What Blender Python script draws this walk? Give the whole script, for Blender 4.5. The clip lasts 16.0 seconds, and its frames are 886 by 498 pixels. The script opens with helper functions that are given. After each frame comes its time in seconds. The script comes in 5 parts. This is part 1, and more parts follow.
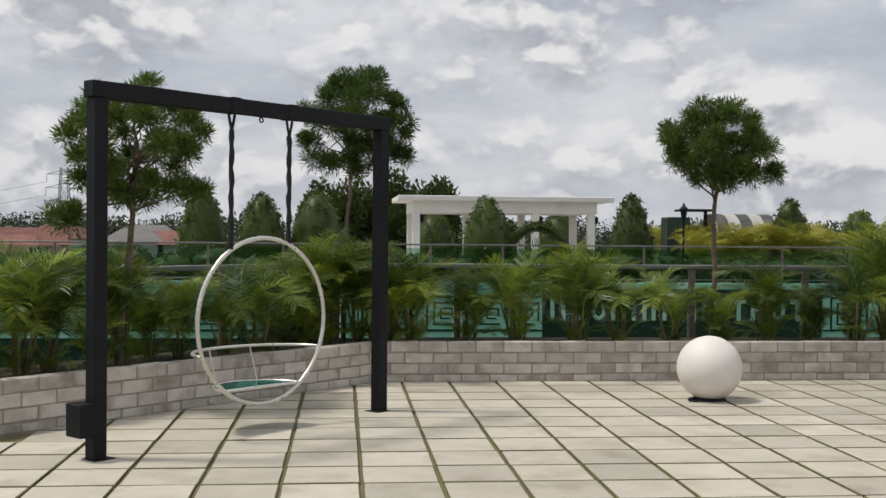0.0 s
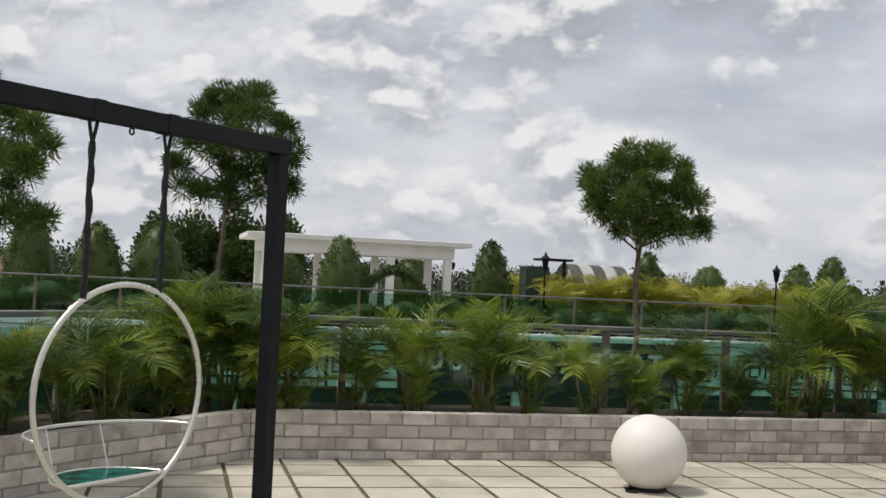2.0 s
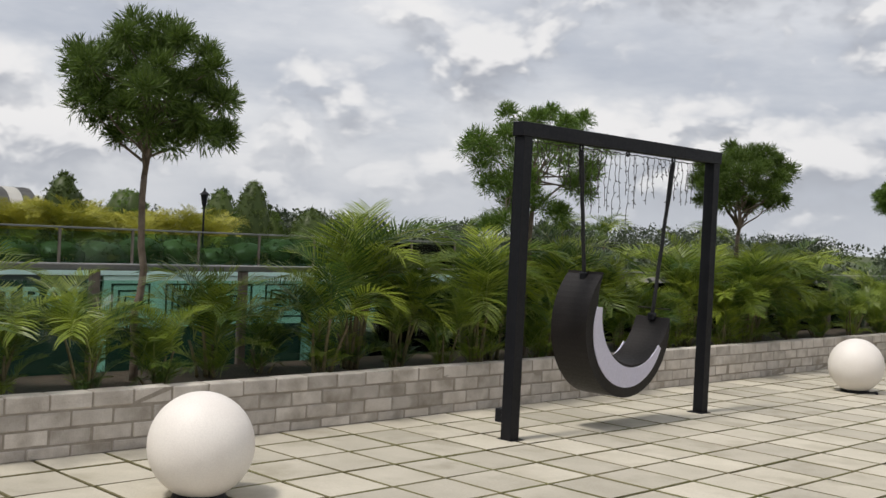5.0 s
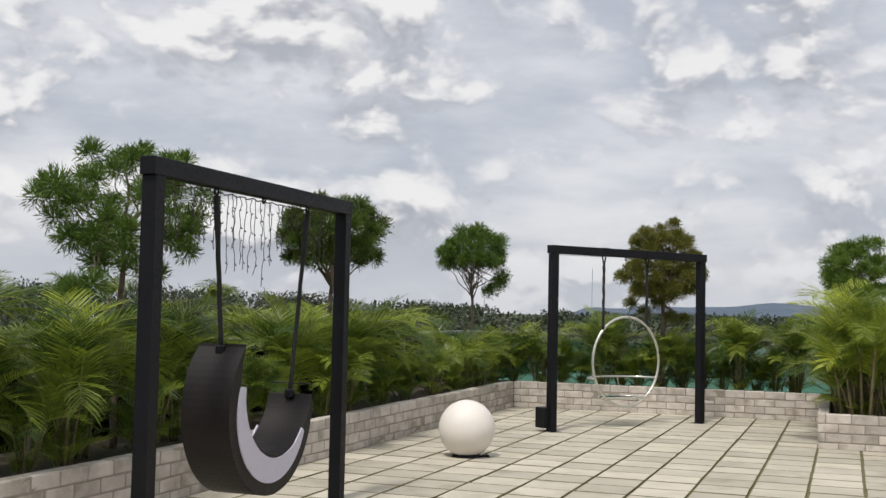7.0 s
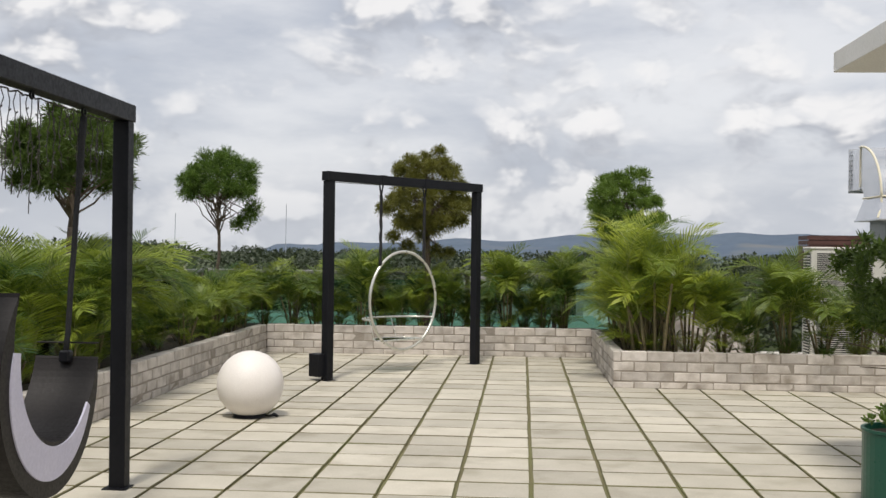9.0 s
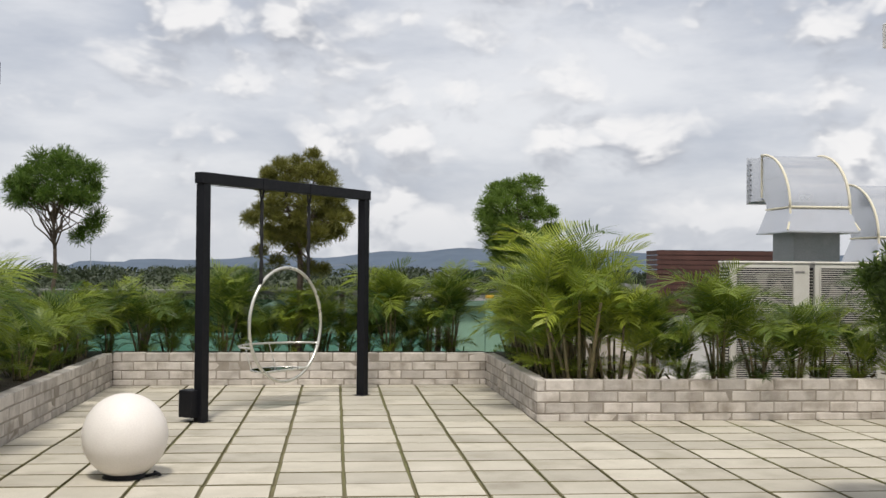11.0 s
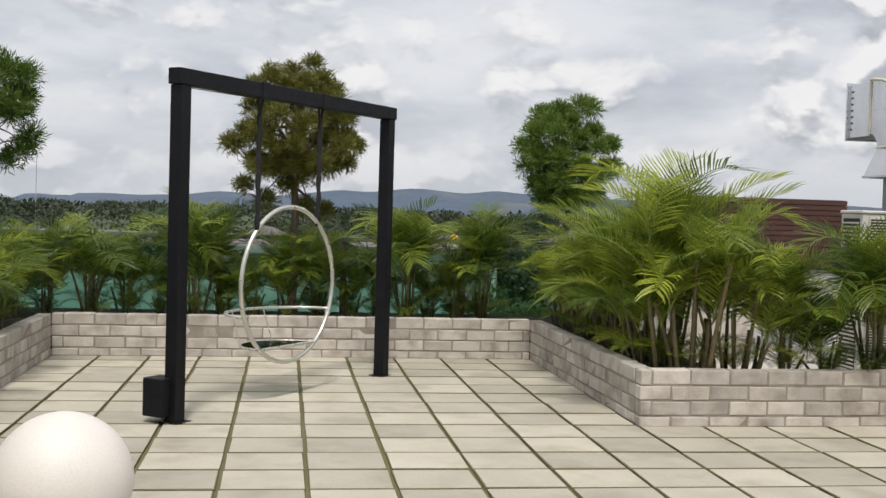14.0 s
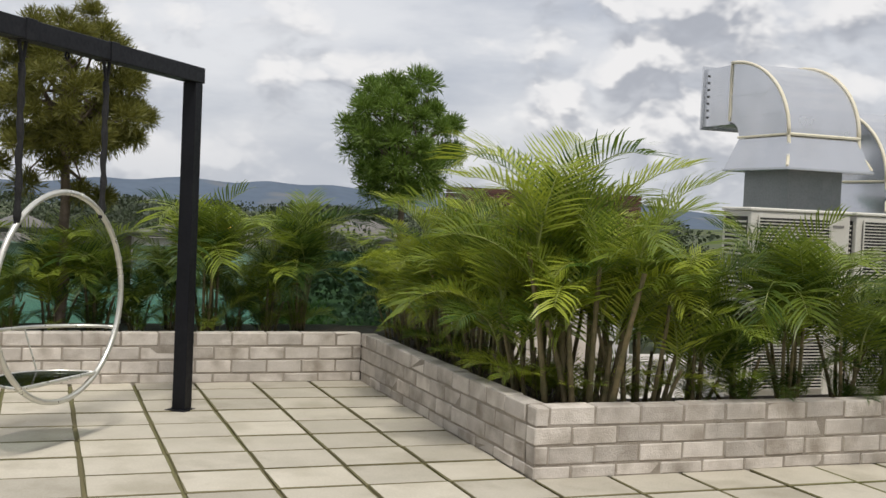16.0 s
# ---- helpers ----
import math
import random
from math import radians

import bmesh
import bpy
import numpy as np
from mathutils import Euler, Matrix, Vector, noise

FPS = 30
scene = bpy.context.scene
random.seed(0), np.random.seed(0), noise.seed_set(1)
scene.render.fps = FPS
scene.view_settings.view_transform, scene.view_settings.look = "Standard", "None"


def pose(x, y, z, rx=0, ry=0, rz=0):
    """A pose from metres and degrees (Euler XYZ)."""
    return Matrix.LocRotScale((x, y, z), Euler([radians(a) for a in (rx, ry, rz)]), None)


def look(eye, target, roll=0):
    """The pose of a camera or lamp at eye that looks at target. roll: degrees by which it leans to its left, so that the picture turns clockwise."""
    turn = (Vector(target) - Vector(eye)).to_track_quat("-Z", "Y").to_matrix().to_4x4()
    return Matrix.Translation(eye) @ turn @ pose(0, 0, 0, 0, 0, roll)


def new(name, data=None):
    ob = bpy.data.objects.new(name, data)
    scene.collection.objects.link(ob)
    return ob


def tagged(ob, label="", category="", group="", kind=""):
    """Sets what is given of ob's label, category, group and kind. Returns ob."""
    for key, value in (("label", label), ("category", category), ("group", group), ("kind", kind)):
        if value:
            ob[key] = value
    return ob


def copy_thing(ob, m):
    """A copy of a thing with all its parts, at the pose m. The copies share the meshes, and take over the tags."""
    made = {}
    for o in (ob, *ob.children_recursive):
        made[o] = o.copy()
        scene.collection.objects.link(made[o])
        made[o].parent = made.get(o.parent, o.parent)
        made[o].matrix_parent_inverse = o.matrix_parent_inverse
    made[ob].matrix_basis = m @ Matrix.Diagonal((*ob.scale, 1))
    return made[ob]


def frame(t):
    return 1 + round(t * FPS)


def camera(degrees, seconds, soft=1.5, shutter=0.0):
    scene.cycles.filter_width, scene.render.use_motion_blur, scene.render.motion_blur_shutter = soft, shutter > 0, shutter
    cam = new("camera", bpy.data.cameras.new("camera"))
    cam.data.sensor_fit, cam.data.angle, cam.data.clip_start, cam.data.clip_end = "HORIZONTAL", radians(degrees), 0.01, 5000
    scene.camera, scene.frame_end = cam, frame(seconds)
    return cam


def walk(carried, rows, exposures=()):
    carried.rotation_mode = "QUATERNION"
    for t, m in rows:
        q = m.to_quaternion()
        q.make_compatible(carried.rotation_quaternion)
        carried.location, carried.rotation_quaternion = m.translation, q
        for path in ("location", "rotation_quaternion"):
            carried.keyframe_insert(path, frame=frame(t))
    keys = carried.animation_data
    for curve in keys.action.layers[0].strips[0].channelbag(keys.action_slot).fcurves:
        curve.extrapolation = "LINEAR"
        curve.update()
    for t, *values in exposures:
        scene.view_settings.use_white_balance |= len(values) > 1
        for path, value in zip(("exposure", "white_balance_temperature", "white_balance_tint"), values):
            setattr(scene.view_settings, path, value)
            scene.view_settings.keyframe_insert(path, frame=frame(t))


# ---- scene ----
cam = camera(43.7, 16.0)
EXPOSURES = [(0, -0.08), (2.5, 0.0), (6, 0.02), (10, 0.12), (16, 0.05)]
PATH = [
    (0, (-3.895, -6.402, 1.428), (-3.696, -4.412, 1.404), 0.5),
    (0.5, (-3.945, -5.932, 1.425), (-3.574, -3.967, 1.426), 1.9),
    (1, (-4.012, -5.502, 1.432), (-3.547, -3.557, 1.443), 2.8),
    (1.5, (-4.086, -5.069, 1.453), (-3.65, -3.117, 1.477), 3.1),
    (2, (-4.193, -4.692, 1.505), (-3.708, -2.753, 1.562), 2.7),
    (2.5, (-4.177, -4.219, 1.522), (-3.632, -2.297, 1.624), 1.9),
    (3, (-4.195, -3.798, 1.49), (-3.457, -1.943, 1.595), 2.4),
    (3.5, (-4.059, -3.284, 1.467), (-2.935, -1.629, 1.459), 3.0),
    (6, (-3.603, -1.199, 1.471), (-2.015, 0.017, 1.493), 2.1),
    (6.5, (-3.334, -0.772, 1.447), (-1.562, 0.155, 1.498), 1.8),
    (7, (-3.131, -0.355, 1.475), (-1.25, 0.316, 1.584), 1.2),
    (7.5, (-2.805, 0.025, 1.451), (-0.865, 0.508, 1.517), 0.9),
    (8, (-2.532, 0.33, 1.426), (-0.571, 0.718, 1.469), 0.9),
    (8.5, (-2.214, 0.665, 1.462), (-0.224, 0.868, 1.482), 0.6),
    (9, (-1.806, 0.923, 1.443), (0.19, 1.05, 1.446), 0.7),
    (9.5, (-1.455, 1.212, 1.449), (0.545, 1.245, 1.442), 1.1),
    (10, (-0.994, 1.425, 1.45), (1.003, 1.315, 1.432), 0.4),
    (12.3, (1.143, 2.244, 1.388), (3.128, 2.004, 1.445), 0.7),
    (12.5, (1.394, 2.285, 1.4), (3.385, 2.105, 1.456), 0.8),
    (13, (1.86, 2.314, 1.433), (3.859, 2.286, 1.468), 1.5),
    (13.5, (2.374, 2.368, 1.43), (4.369, 2.227, 1.404), 1.9),
    (14, (2.891, 2.32, 1.431), (4.867, 2.021, 1.362), 1.7),
    (14.5, (3.37, 2.372, 1.431), (5.304, 1.868, 1.357), 2.0),
    (15, (3.918, 2.37, 1.401), (5.804, 1.707, 1.343), 1.8),
    (15.5, (4.393, 2.383, 1.403), (6.302, 1.791, 1.319), 2.0),
    (16, (4.799, 2.39, 1.417), (6.671, 1.69, 1.347), 2.5),
]
walk(cam, [(t, look(eye, target, roll)) for t, eye, target, roll in PATH], exposures=EXPOSURES)

# world: hazy tropical sky with broken cloud, high sun
SUN_TO = Vector((-0.50, 0.06, 1.0)).normalized()
SUN_EL = math.asin(SUN_TO.z)
SUN_ROT = math.atan2(SUN_TO.x, SUN_TO.y)
world = bpy.data.worlds.new("cloudy_sky")
scene.world = world
world.use_nodes = True
wn, wl = world.node_tree.nodes, world.node_tree.links
sky = wn.new("ShaderNodeTexSky")
sky.sky_type, sky.sun_disc = "NISHITA", False
sky.sun_elevation, sky.sun_rotation = SUN_EL, SUN_ROT
sky.air_density, sky.dust_density = 1.0, 3.0
back = wn["Background"]
back.inputs["Strength"].default_value = 0.1


def wmath(op, a, b=None, clamp=False):
    n = wn.new("ShaderNodeMath")
    n.operation, n.use_clamp = op, clamp
    for i, v in enumerate((a, b)):
        if v is None:
            continue
        if isinstance(v, (int, float)):
            n.inputs[i].default_value = v
        else:
            wl.new(v, n.inputs[i])
    return n.outputs[0]


def wmix(fac, a, b):
    n = wn.new("ShaderNodeMix")
    n.data_type = "RGBA"
    for s, v in ((n.inputs[0], fac), (n.inputs[6], a), (n.inputs[7], b)):
        if isinstance(v, tuple):
            s.default_value = (*v, 1)
        elif isinstance(v, (int, float)):
            s.default_value = v
        else:
            wl.new(v, s)
    return n.outputs[2]


def wramp(v, lo, hi):
    n = wn.new("ShaderNodeMapRange")
    n.interpolation_type = "SMOOTHSTEP"
    wl.new(v, n.inputs[0])
    n.inputs[1].default_value, n.inputs[2].default_value = lo, hi
    return n.outputs[0]


geo = wn.new("ShaderNodeTexCoord")
sep = wn.new("ShaderNodeSeparateXYZ")
wl.new(geo.outputs["Generated"], sep.inputs[0])
up = wmath("MAXIMUM", sep.outputs[2], 0.0)


def toward(flatten, lift, offset):
    """Viewing direction with its height stretched, so that clouds lie longer than they stand."""
    c = wn.new("ShaderNodeCombineXYZ")
    for i in (0, 1):
        wl.new(wmath("ADD", sep.outputs[i], offset), c.inputs[i])
    wl.new(wmath("MULTIPLY", wmath("ADD", sep.outputs[2], lift), flatten), c.inputs[2])
    return c.outputs[0]


def cloud_noise(flatten, lift, offset, scale, detail, rough=0.55):
    n = wn.new("ShaderNodeTexNoise")
    n.inputs["Scale"].default_value, n.inputs["Detail"].default_value = scale, detail
    n.inputs["Roughness"].default_value = rough
    wl.new(toward(flatten, lift, offset), n.inputs["Vector"])
    return n.outputs[0]


def puffs(flatten, lift, offset, scale):
    """Round heads of cumulus, broken by finer ones."""
    where = toward(flatten, lift, offset)
    warp = wn.new("ShaderNodeTexNoise")
    warp.inputs["Scale"].default_value, warp.inputs["Detail"].default_value = scale * 0.8, 4.0
    wl.new(where, warp.inputs["Vector"])
    add = wn.new("ShaderNodeVectorMath")
    add.operation = "MULTIPLY_ADD"
    wl.new(warp.outputs["Color"], add.inputs[0])
    add.inputs[1].default_value = (0.09, 0.09, 0.09)
    wl.new(where, add.inputs[2])
    v = wn.new("ShaderNodeTexVoronoi")
    v.feature = "SMOOTH_F1"
    v.inputs["Scale"].default_value, v.inputs["Smoothness"].default_value = scale, 0.45
    v.inputs["Detail"].default_value, v.inputs["Roughness"].default_value = 3.0, 0.55
    wl.new(add.outputs[0], v.inputs["Vector"])
    return wmath("SUBTRACT", 0.5, v.outputs["Distance"])


def billow(lift):
    n = cloud_noise(2.1, lift, 3.7, 4.6, 5.0, 0.5)
    p = puffs(1.5, lift, 3.7, 13.0)
    return wmath("ADD", n, wmath("MULTIPLY", p, 0.30))


dens, above = billow(0.0), billow(0.022)
cover = wramp(dens, 0.25, 0.48)
lit = wramp(wmath("SUBTRACT", dens, above), -0.075, 0.095)
thick = wramp(dens, 0.62, 0.86)
lit = wmath("MULTIPLY", lit, wmath("SUBTRACT", 1.0, wmath("MULTIPLY", thick, 0.45)), True)
cloud = wmix(lit, (4.0, 4.2, 4.7), (8.5, 8.4, 8.4))
veil = wramp(cloud_noise(3.4, 0.0, 1.3, 3.2, 6.0), 0.34, 0.66)
sheet = wmix(veil, (5.0, 5.3, 6.0), (7.9, 7.95, 8.2))
sheet = wmix(0.12, sheet, sky.outputs["Color"])
full = wmix(wmath("MULTIPLY", cover, 0.92), sheet, cloud)
haze = wramp(up, 0.0, 0.09)
full = wmix(wmath("ADD", wmath("MULTIPLY", haze, 0.65), 0.35), (5.5, 5.75, 6.2), full)
wl.new(full, back.inputs["Color"])

sun = new("sun", bpy.data.lights.new("sun", "SUN"))
sun.data.energy, sun.data.angle, sun.data.color = 2.6, radians(8.0), (1.0, 0.945, 0.86)
sun.matrix_world = look((0, 0, 30), Vector((0, 0, 30)) - SUN_TO)


# ---- materials ----
def rgb(c):
    return (*c, 1.0)


def mat(name, a, b=None, rough=0.8, metal=0.0, scale=6.0, fine=60.0, bump=0.0, rand=0.0, stain=None, stain_scale=1.5, stain_lo=0.52, stain_hi=0.7, stain_amt=0.6, spec=0.5):
    """Base colour between a and b by noise at two scales, a stain on top, brightness by piece."""
    m = bpy.data.materials.new(name)
    m.use_nodes = True
    n, l = m.node_tree.nodes, m.node_tree.links
    p = n["Principled BSDF"]
    p.inputs["Roughness"].default_value, p.inputs["Metallic"].default_value = rough, metal
    p.inputs["Specular IOR Level"].default_value = spec
    co = n.new("ShaderNodeTexCoord")
    where = co.outputs["Object"]
    if rand:
        info = n.new("ShaderNodeObjectInfo")
        shift = n.new("ShaderNodeVectorMath")
        shift.operation = "MULTIPLY_ADD"
        l.new(info.outputs["Random"], shift.inputs[0])
        shift.inputs[1].default_value = (37.0, 19.0, 53.0)
        l.new(where, shift.inputs[2])
        where = shift.outputs[0]

    def noise_tex(s, d=4.0):
        t = n.new("ShaderNodeTexNoise")
        t.inputs["Scale"].default_value, t.inputs["Detail"].default_value = s, d
        l.new(where, t.inputs["Vector"])
        return t.outputs[0]

    def mixc(fac, x, y):
        t = n.new("ShaderNodeMix")
        t.data_type = "RGBA"
        for s, v in ((t.inputs[0], fac), (t.inputs[6], x), (t.inputs[7], y)):
            if isinstance(v, tuple):
                s.default_value = rgb(v)
            elif isinstance(v, (int, float)):
                s.default_value = v
            else:
                l.new(v, s)
        return t.outputs[2]

    def span(v, lo, hi, to0=0.0, to1=1.0):
        t = n.new("ShaderNodeMapRange")
        l.new(v, t.inputs[0])
        for i, q in enumerate((lo, hi, to0, to1)):
            t.inputs[i + 1].default_value = q
        return t.outputs[0]

    big, small = noise_tex(scale), noise_tex(fine, 3.0)
    col = mixc(span(big, 0.3, 0.7), a, b or a)
    col = mixc(span(small, 0.3, 0.75, 0.0, 0.22), col, tuple(v * 0.55 for v in a))
    if stain:
        col = mixc(span(noise_tex(stain_scale, 6.0), stain_lo, stain_hi, 0.0, stain_amt), col, stain)
    if rand:
        hsv = n.new("ShaderNodeHueSaturation")
        l.new(col, hsv.inputs["Color"])
        l.new(span(info.outputs["Random"], 0, 1, 1 - rand, 1 + rand), hsv.inputs["Value"])
        col = hsv.outputs[0]
    l.new(col, p.inputs["Base Color"])
    r = span(small, 0.3, 0.7, max(rough - 0.08, 0.02), min(rough + 0.08, 1))
    l.new(r, p.inputs["Roughness"])
    if bump:
        bp = n.new("ShaderNodeBump")
        bp.inputs["Strength"].default_value, bp.inputs["Distance"].default_value = bump, 0.01
        mixh = n.new("ShaderNodeMath")
        mixh.operation = "ADD"
        l.new(big, mixh.inputs[0])
        l.new(small, mixh.inputs[1])
        l.new(mixh.outputs[0], bp.inputs["Height"])
        l.new(bp.outputs[0], p.inputs["Normal"])
    return m


def leaf(name, dark, light, rough=0.45, through_amt=0.35, share=0.5, bias=1.0):
    """Leaf: gloss and some light through the blade, colour by piece."""
    m = bpy.data.materials.new(name)
    m.use_nodes = True
    n, l = m.node_tree.nodes, m.node_tree.links
    p, out = n["Principled BSDF"], n["Material Output"]
    p.inputs["Roughness"].default_value = rough
    p.inputs["Specular IOR Level"].default_value = 0.35
    info, isl = n.new("ShaderNodeObjectInfo"), n.new("ShaderNodeNewGeometry")
    half = n.new("ShaderNodeMix")
    half.inputs[0].default_value = share
    l.new(isl.outputs["Random Per Island"], half.inputs[2])
    l.new(info.outputs["Random"], half.inputs[3])
    mx = n.new("ShaderNodeMix")
    mx.data_type = "RGBA"
    mx.inputs[6].default_value, mx.inputs[7].default_value = rgb(dark), rgb(light)
    few = n.new("ShaderNodeMath")
    few.operation = "POWER"
    few.inputs[1].default_value = bias
    l.new(half.outputs[0], few.inputs[0])
    l.new(few.outputs[0], mx.inputs[0])
    l.new(mx.outputs[2], p.inputs["Base Color"])
    tr = n.new("ShaderNodeBsdfTranslucent")
    l.new(mx.outputs[2], tr.inputs["Color"])
    sh = n.new("ShaderNodeMixShader")
    sh.inputs[0].default_value = through_amt
    l.new(p.outputs[0], sh.inputs[1])
    l.new(tr.outputs[0], sh.inputs[2])
    l.new(sh.outputs[0], out.inputs["Surface"])
    return m


def glass(name, color, rough=0.03, ior=1.5):
    """A pane: mostly clear tint with real reflection."""
    m = bpy.data.materials.new(name)
    m.use_nodes = True
    n, l = m.node_tree.nodes, m.node_tree.links
    out = n["Material Output"]
    n.remove(n["Principled BSDF"])
    t, g, fr, s = n.new("ShaderNodeBsdfTransparent"), n.new("ShaderNodeBsdfGlossy"), n.new("ShaderNodeFresnel"), n.new("ShaderNodeMixShader")
    t.inputs["Color"].default_value = rgb(color)
    g.inputs["Roughness"].default_value = rough
    fr.inputs["IOR"].default_value = ior
    l.new(fr.outputs[0], s.inputs[0])
    l.new(t.outputs[0], s.inputs[1])
    l.new(g.outputs[0], s.inputs[2])
    l.new(s.outputs[0], out.inputs["Surface"])
    return m


M_TILE = mat("concrete_slab", (0.455, 0.42, 0.345), (0.545, 0.505, 0.425), 0.85, scale=3.0, fine=90, bump=0.3, rand=0.17, stain=(0.30, 0.27, 0.205), stain_scale=2.6, stain_amt=0.6)
M_JOINT = mat("mossy_joint", (0.15, 0.13, 0.07), (0.21, 0.19, 0.095), 0.95, scale=2.0, fine=120, bump=0.8, stain=(0.16, 0.165, 0.06), stain_scale=1.1, stain_lo=0.45, stain_hi=0.65, stain_amt=0.8)
M_BLOCK = mat("concrete_block", (0.50, 0.455, 0.41), (0.66, 0.61, 0.56), 0.9, scale=7.0, fine=110, bump=0.5, rand=0.17, stain=(0.21, 0.175, 0.135), stain_scale=4.2, stain_lo=0.47, stain_hi=0.72, stain_amt=0.75)
M_MORTAR = mat("mortar", (0.27, 0.235, 0.195), (0.37, 0.33, 0.285), 0.95, scale=9.0, fine=120, bump=0.6)
M_BLACK = mat("black_paint", (0.006, 0.0065, 0.009), (0.010, 0.0105, 0.014), 0.5, scale=4.0, fine=50, bump=0.06, stain=(0.025, 0.025, 0.028), stain_scale=6.0, stain_lo=0.6, stain_hi=0.75, stain_amt=0.4, spec=0.22)
M_ROPE = mat("black_rope", (0.012, 0.012, 0.013), (0.022, 0.022, 0.024), 0.85, scale=40, fine=200, bump=0.5)
M_WIRE = mat("light_string_wire", (0.03, 0.026, 0.024), (0.06, 0.05, 0.045), 0.7)
M_MOON = mat("black_fibreglass", (0.008, 0.0065, 0.0065), (0.014, 0.011, 0.011), 0.5, scale=3.0, fine=60, spec=0.3, bump=0.1, stain=(0.035, 0.033, 0.034), stain_scale=3.0, stain_lo=0.58, stain_hi=0.8, stain_amt=0.35)
M_LILAC = mat("lilac_white_panel", (0.60, 0.58, 0.72), (0.66, 0.64, 0.76), 0.5, scale=3.0, fine=60)
M_BALL = mat("white_ball_shell", (0.80, 0.75, 0.71), (0.84, 0.80, 0.76), 0.55, scale=5.0, fine=130, bump=0.08, stain=(0.62, 0.56, 0.50), stain_scale=3.0, stain_lo=0.6, stain_hi=0.85, stain_amt=0.4)
M_CHROME = mat("polished_steel", (0.70, 0.69, 0.63), (0.76, 0.75, 0.69), 0.32, metal=0.7, scale=3.0, fine=12, stain=(0.50, 0.47, 0.39), stain_scale=3.0, stain_amt=0.25)
M_SEAT = mat("dark_teal_plate", (0.012, 0.10, 0.08), (0.03, 0.20, 0.165), 0.18, scale=14.0, fine=60, stain=(0.006, 0.03, 0.025), stain_scale=9.0, stain_lo=0.45, stain_hi=0.55, stain_amt=0.9)
M_CLEAR = glass("smoky_clear_plate", (0.50, 0.54, 0.52), 0.06, 1.3)
M_GLASS = glass("green_glass", (0.66, 0.84, 0.75), 0.03)
M_RAIL = mat("grey_rail", (0.17, 0.17, 0.165), (0.25, 0.25, 0.24), 0.45, metal=0.3, scale=3.0)
M_POST = mat("brown_grey_post", (0.15, 0.12, 0.10), (0.22, 0.18, 0.15), 0.7, scale=6.0, bump=0.2)
M_SOIL = mat("dark_soil", (0.04, 0.03, 0.02), (0.07, 0.05, 0.035), 1.0, scale=9.0, fine=80, bump=1.0)
M_ROOF = mat("pale_roof_screed", (0.50, 0.47, 0.42), (0.60, 0.57, 0.52), 0.9, scale=1.5, fine=50, bump=0.2, stain=(0.35, 0.32, 0.27), stain_scale=0.8, stain_amt=0.5)
M_WHITE = mat("white_paint", (0.74, 0.73, 0.70), (0.80, 0.79, 0.76), 0.6, scale=2.0, stain=(0.60, 0.58, 0.53), stain_scale=1.5, stain_amt=0.3)
M_MINT = mat("mint_panel", (0.60, 0.82, 0.75), (0.66, 0.85, 0.79), 0.45, scale=1.0, stain=(0.24, 0.48, 0.41), stain_scale=0.6, stain_amt=0.4)
M_DARKGREEN = mat("dark_green_panel", (0.010, 0.030, 0.022), (0.016, 0.042, 0.030), 0.35, scale=1.0)
M_LETTER = mat("pale_green_sign", (0.74, 0.82, 0.78), (0.80, 0.86, 0.82), 0.5)
M_POT = mat("dark_green_pot", (0.006, 0.07, 0.045), (0.01, 0.085, 0.055), 0.35, scale=3.0, stain=(0.02, 0.10, 0.07), stain_scale=4.0, stain_amt=0.3)
M_STEEL = mat("galvanised_sheet", (0.64, 0.65, 0.67), (0.74, 0.75, 0.77), 0.22, metal=0.88, scale=0.9, fine=1.5, stain=(0.52, 0.50, 0.47), stain_scale=1.1, stain_lo=0.5, stain_hi=0.85, stain_amt=0.4)
M_SEAM = mat("cream_sealant", (0.72, 0.66, 0.50), (0.78, 0.73, 0.60), 0.7, scale=8.0, bump=0.4)
M_NECK = mat("grey_duct_neck", (0.20, 0.22, 0.22), (0.30, 0.31, 0.31), 0.5, metal=0.5, scale=1.5, stain=(0.40, 0.40, 0.38), stain_scale=2.5, stain_amt=0.5)
M_CASING = mat("off_white_casing", (0.66, 0.64, 0.58), (0.72, 0.70, 0.64), 0.5, scale=2.0, stain=(0.48, 0.44, 0.38), stain_scale=3.0, stain_amt=0.3)
M_GRILLE = mat("grey_grille", (0.20, 0.19, 0.18), (0.27, 0.26, 0.24), 0.5, scale=4.0)
# near-black that paints shade into recesses and gaps; also used on bolts
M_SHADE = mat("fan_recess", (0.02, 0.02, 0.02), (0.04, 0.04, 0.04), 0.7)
M_LOUVRE = mat("dark_red_brown_louvre", (0.07, 0.028, 0.022), (0.11, 0.045, 0.035), 0.6, scale=2.0)
M_BARK = mat("brown_bark", (0.10, 0.075, 0.055), (0.19, 0.15, 0.115), 0.95, scale=14, fine=70, bump=0.9)
M_CANE = mat("palm_cane", (0.10, 0.095, 0.04), (0.21, 0.16, 0.085), 0.7, scale=12, fine=40, bump=0.2, rand=0.3)
M_RACHIS = mat("frond_rib", (0.20, 0.26, 0.06), (0.30, 0.32, 0.09), 0.5)
L_PALM = leaf("palm_leaf", (0.024, 0.070, 0.017), (0.36, 0.44, 0.05), 0.36, 0.40, share=0.74, bias=1.45)
L_BRIGHT = leaf("bright_palm_leaf", (0.040, 0.105, 0.018), (0.48, 0.54, 0.06), 0.36, 0.42, share=0.74, bias=1.15)
L_GOLD = leaf("golden_palm_leaf", (0.20, 0.22, 0.025), (0.46, 0.43, 0.06))
